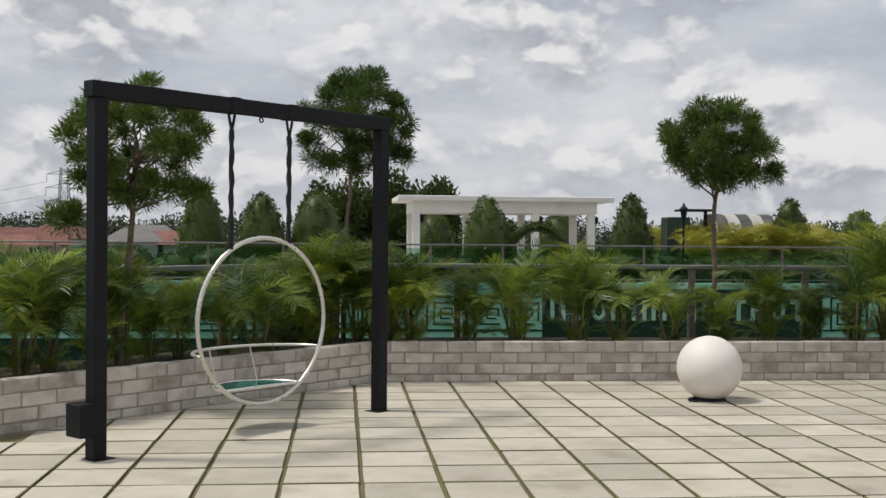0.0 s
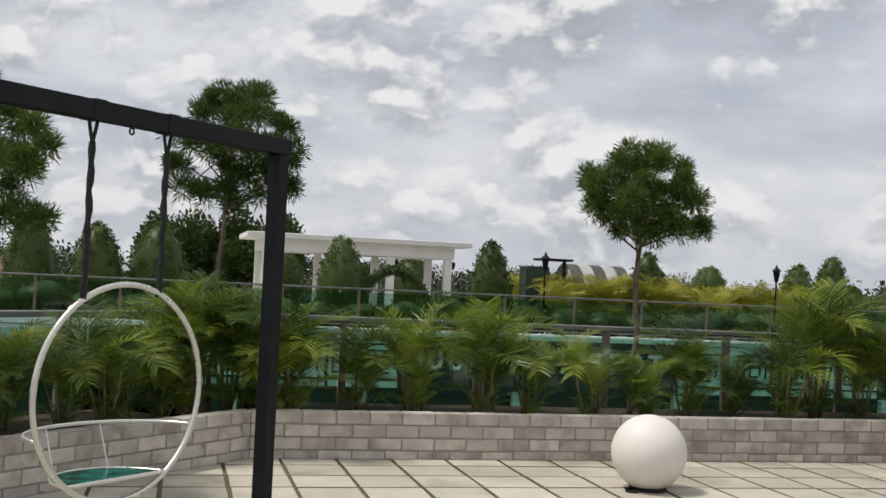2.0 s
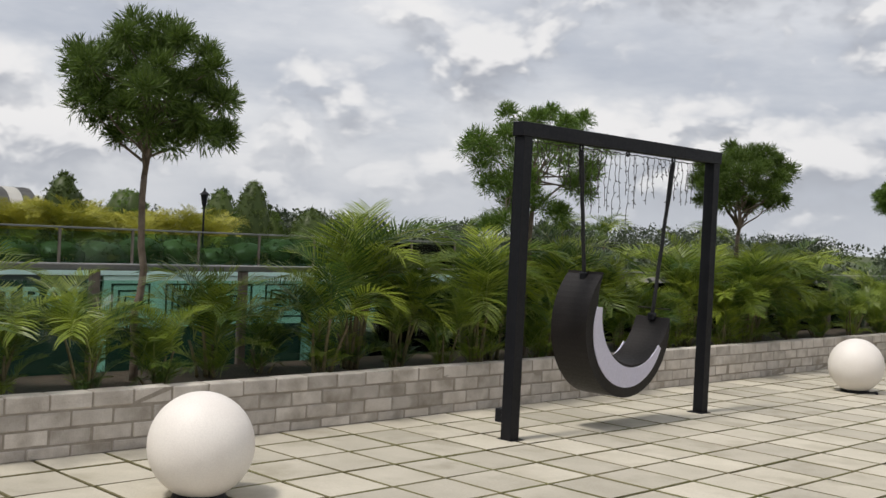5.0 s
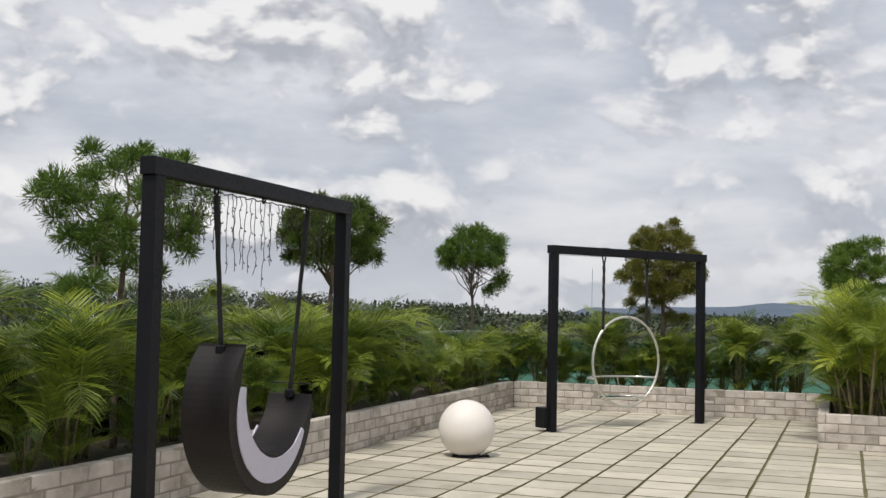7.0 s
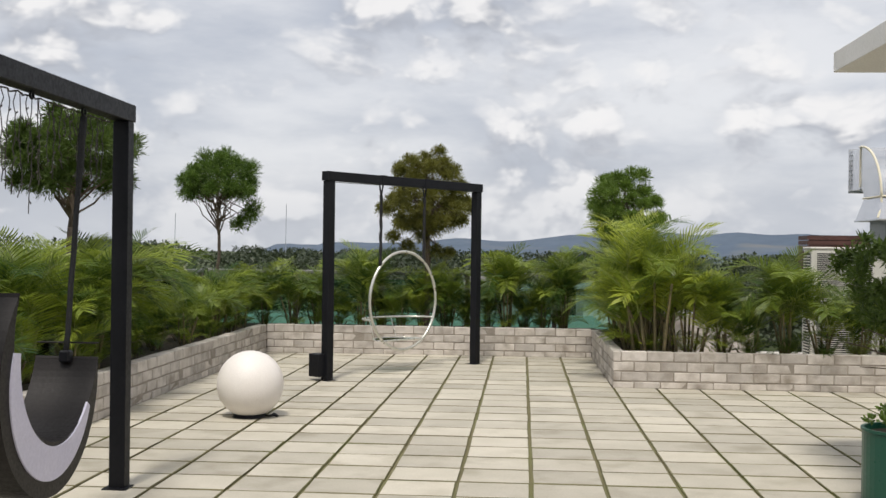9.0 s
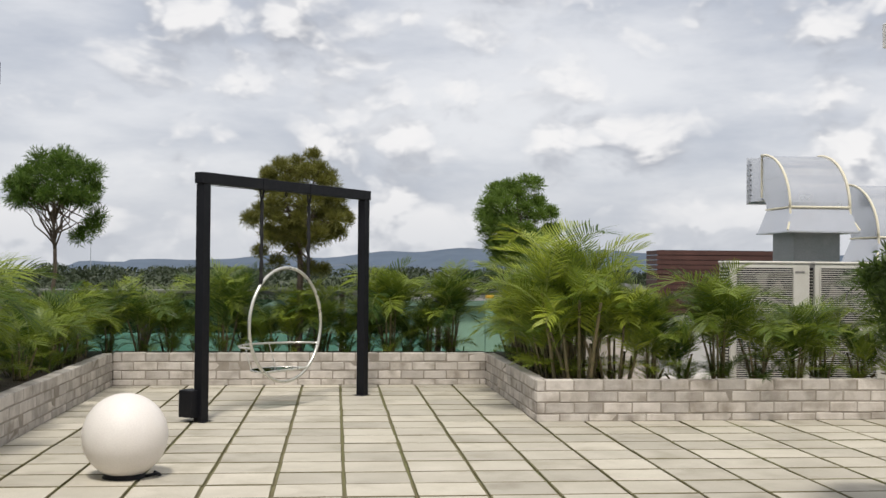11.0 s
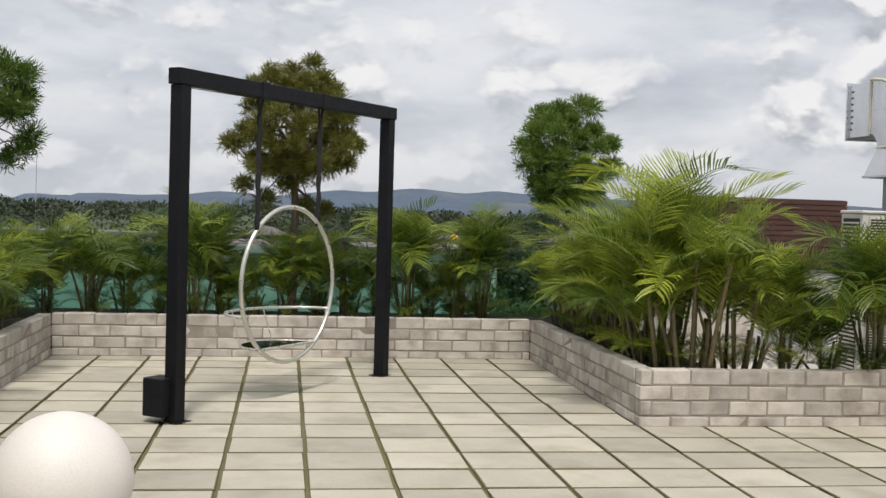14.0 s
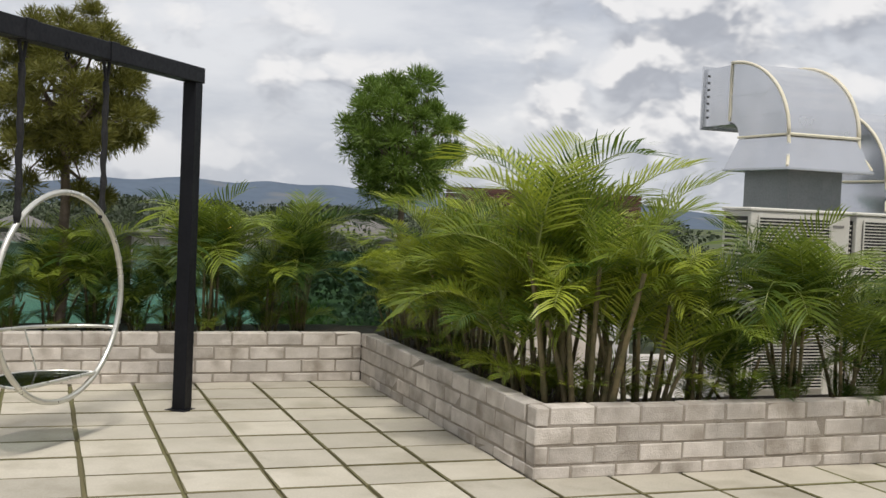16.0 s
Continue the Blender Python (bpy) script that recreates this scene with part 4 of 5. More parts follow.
def duct(x, y, label, drop=0.0):
    """Gooseneck outlet: neck, flared skirt, quarter bend and mouth to +x; cheeks lie across y."""
    w = 0.76
    d = thing("exhaust_duct", label, "duct", pose(x, y, -drop), "roof exhaust ducts")
    part("neck", boxed(0.14, -w + 0.08, 0.012 + drop, 0.80, -0.08, 1.94, 0.01), M_NECK, d, "dull grey riser")
    bm = bmesh.new()
    lo = [bm.verts.new(p) for p in ((-0.05, 0.08, 1.93), (0.90, 0.08, 1.93), (0.90, -w - 0.08, 1.93), (-0.05, -w - 0.08, 1.93))]
    hi = [bm.verts.new(p) for p in ((0.06, 0, 2.21), (0.80, 0, 2.21), (0.80, -w, 2.21), (0.06, -w, 2.21))]
    for i in range(4):
        bm.faces.new((lo[i], lo[(i + 1) % 4], hi[(i + 1) % 4], hi[i]))
    bm.faces.new(lo[::-1])
    bm.faces.new(hi)
    part("skirt", bm, M_STEEL, d, "flared sheet skirt")
    bm = bmesh.new()
    n = 18
    cx, cz, ro, ri = 0.96, 2.22, 0.90, 0.16
    rows = []
    for i in range(n + 1):
        a = math.pi - math.pi / 2 * i / n
        o, q = (cx + ro * math.cos(a), cz + ro * 0.80 * math.sin(a)), (cx + ri * math.cos(a), cz + ri * math.sin(a))
        rows.append([bm.verts.new(p) for p in ((o[0], 0, o[1]), (o[0], -w, o[1]), (q[0], -w, q[1]), (q[0], 0, q[1]))])
    for a, b in zip(rows, rows[1:]):
        for k in range(4):
            bm.faces.new((a[k], a[(k + 1) % 4], b[(k + 1) % 4], b[k]))
    bm.faces.new(rows[0])
    bm.faces.new(rows[-1][::-1])
    part("bend", bm, M_STEEL, d, "quarter bend of galvanised sheet")
    top, bot = cz + ro * 0.80, cz + ri
    part("mouth", boxed(cx, -w, bot - 0.02, 1.40, 0, top - 0.012), M_STEEL, d, "square outlet mouth")
    part("mouth_flange", boxed(1.402, -w - 0.03, bot - 0.05, 1.425, 0.03, top + 0.02, 0.004), M_STEEL, d)
    for yy in (0.006, -w - 0.006):
        bm = bmesh.new()
        tube(bm, [(cx + (ro + 0.006) * math.cos(a), yy, cz + (ro * 0.80 + 0.006) * math.sin(a)) for a in (math.pi - math.pi / 2 * k / 16 for k in range(17))], 0.017, 6)
        part("seam", bm, M_SEAM, d, "cream sealant bead", True)
        bm = bmesh.new()
        tube(bm, [(0.06, yy, 2.25), (0.04, yy * 1.0, 2.1), (-0.045, yy + (0.075 if yy > 0 else -0.075), 1.94)], 0.015, 6)
        part("seam", bm, M_SEAM, d)
    bm = bmesh.new()
    tube(bm, [(0.05, 0.01, 2.225), (0.05, -w - 0.01, 2.225)], 0.014, 6)
    part("seam", bm, M_SEAM, d)
    bm = bmesh.new()
    tube(bm, [(0.05, 0.008, 2.225), (0.8, 0.008, 2.225)], 0.012, 6)
    part("seam", bm, M_SEAM, d)
    part("skirt_edge", boxed(-0.065, -w - 0.095, 1.905, 0.915, 0.095, 1.929, 0.004), M_STEEL, d)
    for zz in (2.42, 2.62):
        part("rib", boxed(0.2 + (zz - 2.42), -0.001, zz, cx, 0.006, zz + 0.012), M_STEEL, d)
    part("joint_bar", boxed(cx - 0.012, -0.001, bot + 0.01, cx + 0.012, 0.012, top - 0.01), M_SEAM, d)
    for i in range(7):
        part("bolt", boxed(1.33, -0.001, bot + 0.06 + 0.068 * i, 1.352, 0.008, bot + 0.078 + 0.068 * i), M_SHADE, d)
    return d


duct(12.86, -3.86, "galvanised gooseneck exhaust duct with cream sealed seams")
duct(12.95, -5.05, "second lower galvanised gooseneck exhaust duct beside the first", 0.36)
setting("wall_plant", boxed(13.2, -2.3, 0.012, 13.35, -0.97, 0.62), M_BLOCK, "low block wall behind the corner planter")


# ---- the facing roof terrace ----
WING_Y, WING_X0, WING_X1 = 26.0, -14.0, 25.0
setting("facing_roof", boxed(WING_X0, WING_Y + 0.4, -0.4, WING_X1, 52, -0.02), M_ROOF, "roof terrace of the facing building", "roof")
setting("facing_wall", boxed(WING_X0, WING_Y + 0.2, -9, WING_X1, 51.8, -0.42), M_DARKGREEN, "dark green glazed wall of the facing building")
setting("facing_parapet", boxed(WING_X0, WING_Y, -0.12, WING_X1, WING_Y + 0.38, 0.06, 0.01), M_MINT, "mint parapet edge of the facing roof", "parapet")
rl = railing("glass_railing", 39.0, pose(WING_X0, WING_Y + 0.3, 0.06), "far green glass railing of the facing roof terrace", 2.2)


def fret_panel(x, w):
    p = thing("facade_panel", "mint facade panel with dark square fret pattern", "facade panel", pose(x, WING_Y + 0.1, -1.6), "mint facade panels")
    part("sheet", boxed(0.02, 0, 0, w - 0.02, 0.09, 1.46), M_MINT, p)
    for cx in (w * 0.25, w * 0.75):
        for s in (0.52, 0.34, 0.17):
            x0, x1, z0, z1 = cx - s * 1.15, cx + s * 1.15, 0.73 - s, 0.73 + s
            for q in ((x0, z1 - 0.05, x1, z1), (x0, z0, x1 - s * 0.5, z0 + 0.05), (x0, z0 + 0.051, x0 + 0.05, z1 - 0.051), (x1 - 0.05, z0 + s * 0.4, x1, z1 - 0.051)):
                part("fret_bar", boxed(q[0], -0.03, q[1], q[2], -0.001, q[3]), M_DARKGREEN, p)
    part("rail_line", boxed(0, -0.04, 0.2, w, -0.001, 0.25), M_DARKGREEN, p)
    return p


SIGN_X0, SIGN_X1 = 2.4, 10.9
for x, w in ((-13.6, 3.4), (-10.0, 3.4), (-6.4, 3.38), (-3.0, 3.3), (0.35, 2.02)):
    fret_panel(x, w)
for x, w in ((11.05, 3.4), (14.55, 3.4), (18.4, 3.1), (21.6, 3.1)):
    fret_panel(x, w)
sg = thing("sign_board", "dark green sign board with pale raised capital letters", "sign", pose(SIGN_X0, WING_Y + 0.1, -1.75))
part("board", boxed(0, 0, 0, SIGN_X1 - SIGN_X0, 0.09, 1.62), M_DARKGREEN, sg)
part("edge_light", boxed(0, -0.03, 1.621, SIGN_X1 - SIGN_X0, 0.07, 1.68), M_WHITE, sg, "white top edge")


def letter(kind, x, z, h, w, t=0.115):
    """One raised capital or plain shape of the sign, from bars and bows."""
    bm = bmesh.new()
    bar = lambda x0, z0, x1, z1: box(bm, x + x0, -0.07, z + z0, x + x1, -0.001, z + z1)
    bow = lambda cz, rz, a0, a1, n, shut: tube(bm, [(x + w / 2 + (w / 2 - t / 2) * math.cos(radians(a0 + (a1 - a0) * k / n)), -0.04, z + cz + rz * math.sin(radians(a0 + (a1 - a0) * k / n))) for k in range(n if shut else n + 1)], t / 2, 6, shut)
    if kind in "HI":
        bar(0, 0, t, h)
        bar(w - t, 0, w, h)
    if kind == "H":
        bar(t + 0.001, h * 0.42, w - t - 0.001, h * 0.6)
    if kind == "O":
        bow(h / 2, h / 2 - t / 2, 0, 360, 22, True)
    if kind == "T":
        bar(0, h - t, w, h)
        bar(w / 2 - t / 2, 0, w / 2 + t / 2, h - t - 0.001)
    if kind == "P":
        bar(0, 0, t, h)
        bow(h - 0.17, 0.17 - t / 2, 90, -90, 12, False)
        bar(t + 0.001, h - t, w / 2, h)
        bar(t + 0.001, h - 0.34, w / 2, h - 0.34 + t)
    return part("letter", bm, M_LETTER, sg)


# a name in plain shapes, then the word HOTPOT
for i, kind in enumerate("IOOIII HOTPOT"):
    if kind != " ":
        letter(kind, 0.19 + i * 0.619, 0.68, 0.63, 0.45)
for x in (-2.2, 1.3, 5.9, 10.98, 18.15, 24.85):
    col = thing("mint_column", "slender mint column below the facade band", "column", pose(x, WING_Y + 0.05, -9), "mint columns")
    part("shaft", boxed(-0.14, -0.12, 0, 0.14, 0.1, 7.35), M_MINT, col)


def lantern(x, y, z, arm=True):
    h = 2.36 - z
    lp = thing("lamp_post", "black lantern on a slim post on the facing roof", "street lamp", pose(x, y, z), "roof lamp posts")
    bm = bmesh.new()
    tube(bm, [(0, 0, 0), (0, 0, 0.3), (0, 0, h - 0.4)], [0.06, 0.04, 0.03], 8)
    part("post", bm, M_BLACK, lp)
    bm = bmesh.new()
    tube(bm, [(0, 0, h - 0.4), (0, 0, h - 0.36), (0, 0, h - 0.05), (0, 0, h - 0.04), (0, 0, h + 0.06), (0, 0, h + 0.16)], [0.05, 0.07, 0.12, 0.16, 0.05, 0.012], 8)
    part("lantern", bm, M_BLACK, lp, "black lantern head")
    return lp


lantern(6.95, 27.0, -0.02)
lantern(15.0, 27.4, -0.02)

# pavilion
pv = thing("pavilion", "white flat-roofed pavilion with square columns", "pavilion", pose(-1.6, 32.6, -0.04))
part("roof", boxed(0, 0, 2.72, 7.8, 4.2, 2.90, 0.02), M_WHITE, pv, "thin white flat roof")
part("beam", boxed(0.55, 0.35, 2.30, 7.25, 3.9, 2.719), M_WHITE, pv)
for x in (0.68, 2.85, 5.0, 7.05):
    for y in (0.5, 3.5):
        col = part("column", boxed(x - 0.13, y - 0.13, 0, x + 0.13, y + 0.13, 2.299, 0.01), M_WHITE, pv)
        if y < 1:
            bm = bmesh.new()
            tube(bm, [(x + 0.2, y - 0.02, 1.95), (x + 0.2, y - 0.02, 1.99), (x + 0.2, y - 0.02, 2.16), (x + 0.2, y - 0.02, 2.22)], [0.03, 0.06, 0.09, 0.01], 8)
            part("wall_lantern", bm, M_BLACK, col, "black wall lantern")


def arch(x, y, r, tilt, tall=1.0):
    """A clipped hedge grown over a hoop."""
    a = thing("hedge_arch", "clipped dark green hedge hoop", "hedge", pose(x, y, -0.02, 0, 0, tilt))
    bm = bmesh.new()
    tube(bm, [(r * math.cos(q), 0, r * tall * math.sin(q)) for q in (math.pi * k / 16 for k in range(17))], 0.16, 8)
    part("core", bm, L_BUSH, a)
    v, f = [], []
    rr = random.Random(int(x * 7))
    for k in range(60):
        q = math.pi * k / 59
        clump_leaves(v, f, Vector((r * math.cos(q), 0, r * tall * math.sin(q))), Vector((0.22, 0.25, 0.22)), 40, rr, 0.12, 0.06, 0.1)
    lv = new("leaves", soup("leaves", v, f, L_BUSH))
    lv.parent = a


arch(2.65, 28.6, 1.18, 0, 1.5)
arch(10.2, 30.5, 1.25, 40)
tank = thing("green_tank", "dark green metal cabinet with flat black cover", "cabinet", pose(7.8, 30.5, -0.02))
part("body", boxed(-0.4, -0.4, 0, 0.4, 0.4, 2.15, 0.03), M_DARKGREEN, tank)
part("cover", boxed(0.1, -0.5, 2.35, 1.2, 0.5, 2.43, 0.02), M_BLACK, tank, "flat black cover")
part("cover_post", boxed(1.0, -0.05, 0, 1.1, 0.05, 2.349), M_BLACK, tank)
tent = thing("curved_shelter", "grey curved shelter roof with pale bands", "shelter", pose(11.6, 38.0, -0.02))
for k in range(5):
    bm = bmesh.new()
    x0, x1 = k * 0.5, k * 0.5 + 0.49
    rows = [[bm.verts.new((x, -1.2 * math.cos(q), 1.3 + 1.15 * math.sin(q))) for x in (x0, x1)] for q in (math.pi * i / 14 for i in range(15))]
    for a, b in zip(rows, rows[1:]):
        bm.faces.new((a[0], a[1], b[1], b[0]))
    bmesh.ops.solidify(bm, geom=bm.faces[:], thickness=0.05)
    part("roof_strip", bm, M_WHITE if k % 2 else M_RAIL, tent)
for y in (-1.18, 1.18):
    part("side_wall", boxed(0, y - 0.04, 0, 2.5, y + 0.04, 1.3), M_GREYROOF, tent)


def bush(name, x, y, z0, h, w, seed, material, label, cone=0.4, dens=3000, leaf_len=0.10, group="clipped bushes of the facing roof"):
    """Dense clipped bush: an uneven solid heart under a coat of leaves."""
    rr = random.Random(seed)
    b = thing(name, label, "bush", pose(x, y, z0), group)
    bm = bmesh.new()
    bmesh.ops.create_icosphere(bm, subdivisions=3, radius=1.0)
    for q in bm.verts:
        k = 1.0 - cone * (q.co.z + 1) / 2
        n = 1.0 + 0.16 * noise.noise(q.co * 2.3 + Vector((seed, 0, 0)))
        q.co = Vector((q.co.x * k * n * w * 0.44, q.co.y * k * n * w * 0.44, (q.co.z * 0.5 + 0.5) * h * 0.94))
    part("heart", bm, L_BUSH, b, smooth=True)
    v, f = [], []
    for _ in range(dens // 12):
        d = Vector((rr.gauss(0, 1), rr.gauss(0, 1), rr.gauss(0, 1))).normalized()
        k = 1.0 - cone * (d.z + 1) / 2
        c = Vector((d.x * k * w * 0.46, d.y * k * w * 0.46, (d.z * 0.5 + 0.5) * h * 0.95))
        clump_leaves(v, f, c, Vector((1, 1, 1)) * leaf_len * 1.3, 12, rr, leaf_len, leaf_len * 0.45, 0.3)
    lv = new("leaves", soup("leaves", v, f, material))
    lv.parent = b
    return b


for i, (x, y, h, w) in enumerate(((-8.1, 30, 3.08, 2.0), (-6.15, 29, 2.85, 2.0), (-4.4, 29.5, 2.95, 2.3), (0.98, 28.6, 2.82, 1.9), (5.95, 29.4, 2.97, 1.8), (11.3, 29.2, 2.88, 1.8), (0.2, 38.5, 2.5, 2.4), (3.0, 38.2, 2.3, 2.2), (5.4, 38.6, 2.6, 2.2), (18.3, 31.5, 2.84, 1.9), (20.4, 32.5, 3.25, 1.9), (23.6, 33, 2.3, 2.4), (22.3, 34, 2.1, 2.0))):
    bush("clipped_bush", x, y, -0.02, h, w, 50 + i, L_BUSH if i % 3 else L_DARK, "rounded conical clipped bush on the facing roof")
for i, (x, y, h, w) in enumerate(((9.5, 36.5, 2.3, 1.2), (18.1, 38, 2.9, 1.8), (14.6, 31, 2.65, 1.3))):
    tree_b = bush("small_tree", x, y, 0.7, h - 0.9, w, 80 + i, L_FRESH, "small round-headed tree on the facing roof", 0.2, 1000, group="small trees of the facing roof")
    part("trunk", rod((0, 0, -0.72), (0, 0, 0.3), 0.05, 8), M_BARK, tree_b)
rr = random.Random(91)
x = 7.6
while x < 16.6:
    plant(GOLDS[0], x, rr.uniform(27.4, 31.5), -0.02, rr.uniform(0, 360), rr.uniform(0.98, 1.22), "yellow-green palms of the facing roof")
    x += rr.uniform(0.30, 0.5)
x = -13.6
while x < 24.6:
    bush("low_hedge", x, WING_Y + 1.0, -0.02, rr.uniform(0.75, 1.15), 1.7, int(x * 10) + 400, L_BUSH, "low dark hedge behind the far glass railing", 0.1, 700, 0.10, "hedge plants of the facing roof")
    x += 1.25


# ---- plants and roofs in the gap below ----
def wood(name, label, spots, material, per, leaf_len, seed, kind="stuff"):
    """Far tree crowns: each an uneven heap of leaf clusters round several lobes."""
    rr = random.Random(seed)
    v, f = [], []
    for x, y, z0, h, w in spots:
        lobes = [Vector((x + rr.uniform(-0.32, 0.32) * w, y + rr.uniform(-0.32, 0.32) * w, z0 + h * rr.uniform(0.45, 0.82))) for _ in range(5)]
        lobes.append(Vector((x, y, z0 + h * 0.35)))
        for c in lobes:
            clump_leaves(v, f, c, Vector((w * 0.27, w * 0.27, h * 0.26)), per // 6, rr, leaf_len * w / 8, leaf_len * 0.62 * w / 8, 0.25)
    ob = new(name, soup(name, v, f, material))
    return tagged(ob, label, "trees", kind=kind)


def skyline(a):
    """How high the woods stand over the plain by bearing: lower towards the hills."""
    return 0.8 + 3.8 * max(0.0, min(1.0, (math.degrees(a) - 12.0) / 22.0))


rr = random.Random(12)
gap = [(rr.uniform(-30, 40), rr.uniform(9.5, 22), -9, rr.uniform(3.5, 6.0), rr.uniform(3.5, 6)) for _ in range(60)]
wood("garden_trees", "dark garden trees in the gap between the buildings", gap, L_BUSH, 900, 0.42, 13)
ring = []
for i in range(330):
    a = radians(rr.uniform(-32, 128))
    d = rr.uniform(80, 140) if i % 3 else rr.uniform(140, 300)
    if 78 < d * math.cos(a) < 102 and -18 < d * math.sin(a) < 9 or -48 < d * math.cos(a) < -14 and d < 165:
        continue
    ring.append((d * math.cos(a), d * math.sin(a), -9.2, 8.6 + (skyline(a) - rr.uniform(0.4, 2.4)) * d / 190, rr.uniform(8, 14)))
wood("far_woods", "belt of dark tropical woodland round the plain", ring, L_FAR, 960, 0.38, 14)
far = []
for i in range(330):
    a = radians(rr.uniform(-32, 128))
    d = rr.uniform(300, 800)
    far.append((d * math.cos(a), d * math.sin(a), -9.2, 9.3 + skyline(a) * d / 190 * rr.uniform(0.55, 0.9), rr.uniform(20, 42)))
wood("horizon_woods", "low dark line of woods towards the horizon", far, L_FAR, 560, 0.34, 15)
tall = [(rr.uniform(-5.5, 4.5), 78 + rr.uniform(0, 14), -9, rr.uniform(13.6, 15.2), rr.uniform(5, 7)) for _ in range(9)]
wood("tall_trees", "group of tall dark rain trees beyond the pavilion", tall, L_BUSH, 13000, 0.42, 16)
east_wood = [(rr.uniform(34, 72), rr.uniform(-12, 34), -9.2, rr.uniform(4.5, 7.2), rr.uniform(4, 7)) for _ in range(70)]
wood("near_woods", "tree tops below the end of the terrace", east_wood, L_BUSH, 1800, 0.3, 17)
north_wood = [(rr.uniform(32, 85), rr.uniform(28, 80), -9.2, rr.uniform(6.0, 8.8), rr.uniform(5, 9)) for _ in range(70)]
wood("near_woods", "tree tops beyond the long planter", north_wood, L_BUSH, 1800, 0.3, 18)


def coconut(x, y, h, seed):
    rr = random.Random(seed)
    c = thing("coconut_palm", "tall distant coconut palm above the woods", "palm", pose(x, y, -9), "distant coconut palms")
    bm = bmesh.new()
    limb(bm, (0, 0, 0), (0.6, 0.3, h), 0.2, 0.12, rr, 6, 0.02)
    part("trunk", bm, M_BARK, c)
    for k in range(14):
        placed("frond", FRONDS["green"][2], c, Matrix.Translation((0.6, 0.3, h - 0.1)) @ pose(0, 0, 0, 0, rr.uniform(-30, 25), 0 + 26 * k) @ Matrix.Scale(3.6, 4))


for k, (x, y, h) in enumerate(((95, 72, 10.9), (110, 90, 11.2), (126, 78, 11.0), (86, 80, 10.7))):
    coconut(x, y, h, k)


def house(x, y, z, w, d, h, turn, roof, label, storeys=1):
    ho = thing("house", label, "house", pose(x, y, z, 0, 0, turn), "distant houses")
    part("wall", boxed(-w / 2, -d / 2, 0, w / 2, d / 2, h), M_RENDER, ho)
    bm = bmesh.new()
    e = 0.7
    lo = [bm.verts.new(p) for p in ((-w / 2 - e, -d / 2 - e, h), (w / 2 + e, -d / 2 - e, h), (w / 2 + e, d / 2 + e, h), (-w / 2 - e, d / 2 + e, h))]
    rh = min(w, d) * 0.26
    hi = [bm.verts.new(p) for p in ((-w / 2 + d * 0.2, 0, h + rh), (w / 2 - d * 0.2, 0, h + rh))]
    for q in ((lo[0], lo[1], hi[1], hi[0]), (lo[2], lo[3], hi[0], hi[1]), (lo[1], lo[2], hi[1]), (lo[3], lo[0], hi[0]), (lo[3], lo[2], lo[1], lo[0])):
        bm.faces.new(q)
    part("roof", bm, roof, ho)
    n = max(2, int(w / 3))
    for s in range(storeys):
        for i in range(n):
            xx = -w / 2 + w * (i + 0.5) / n
            for yy in (-d / 2 - 0.02, d / 2 + 0.02):
                part("window", boxed(xx - 0.6, yy - 0.03, 0.9 + 3 * s, xx + 0.6, yy + 0.03, 2.2 + 3 * s), M_WINDOW, ho)
            yy = -d / 2 + d * (i + 0.5) / n
            for xx in (-w / 2 - 0.02, w / 2 + 0.02):
                part("window", boxed(xx - 0.03, yy - 0.5, 0.9 + 3 * s, xx + 0.03, yy + 0.5, 2.2 + 3 * s), M_WINDOW, ho)
    return ho


for k, (x, y, top, w, tr) in enumerate(((-34.3, 110, 1.9, 6.5, 10), (-38.7, 140, 2.5, 7, -8), (-24.5, 112, 1.9, 5, 5), (-22.3, 117, 1.7, 5, 0), (-19.0, 111, 1.6, 5, 12), (-29.5, 152, 2.6, 8, 0), (-32.0, 96, 1.2, 6, -6), (-42, 125, 2.0, 7, 8))):
    house(x, y, top - 6.4 - 0.26 * w, w, w + 1.0, 6.4, tr, M_GREYROOF if k % 3 == 2 else M_REDROOF, "two-storey pale house with grey hipped roof" if k % 3 == 2 else "two-storey pale house with dull red tiled roof", 2)
house(98, 3.0, -8.4, 9, 8, 6.0, 8, M_GREYROOF, "low white house with dark hipped roof on the plain", 1)
house(97, -10.5, -8.3, 6, 11, 6.6, 3, M_GREYROOF, "long grey-roofed building on the plain", 1)
house(90, 62, -9, 22, 8, 5.4, 35, M_GREYROOF, "pale low shed roof among the trees", 1)
house(135, 105, -9, 20, 8, 6.5, 35, M_RENDER, "pale low shed roof among the trees", 1)
house(150, -40, -9, 14, 10, 6, 0, M_GREYROOF, "distant grey-roofed house among trees", 1)
dome = thing("yellow_dome", "small yellow domed kiosk on the plain", "kiosk", pose(78.6, -9.9, -9))
part("kiosk_wall", boxed(-0.3, -0.3, 0, 0.3, 0.3, 8.35), M_RENDER, dome)
bm = bmesh.new()
bmesh.ops.create_uvsphere(bm, u_segments=16, v_segments=10, radius=0.33)
bmesh.ops.translate(bm, verts=bm.verts, vec=(0, 0, 8.5))
part("dome", bm, M_YELLOW, dome)

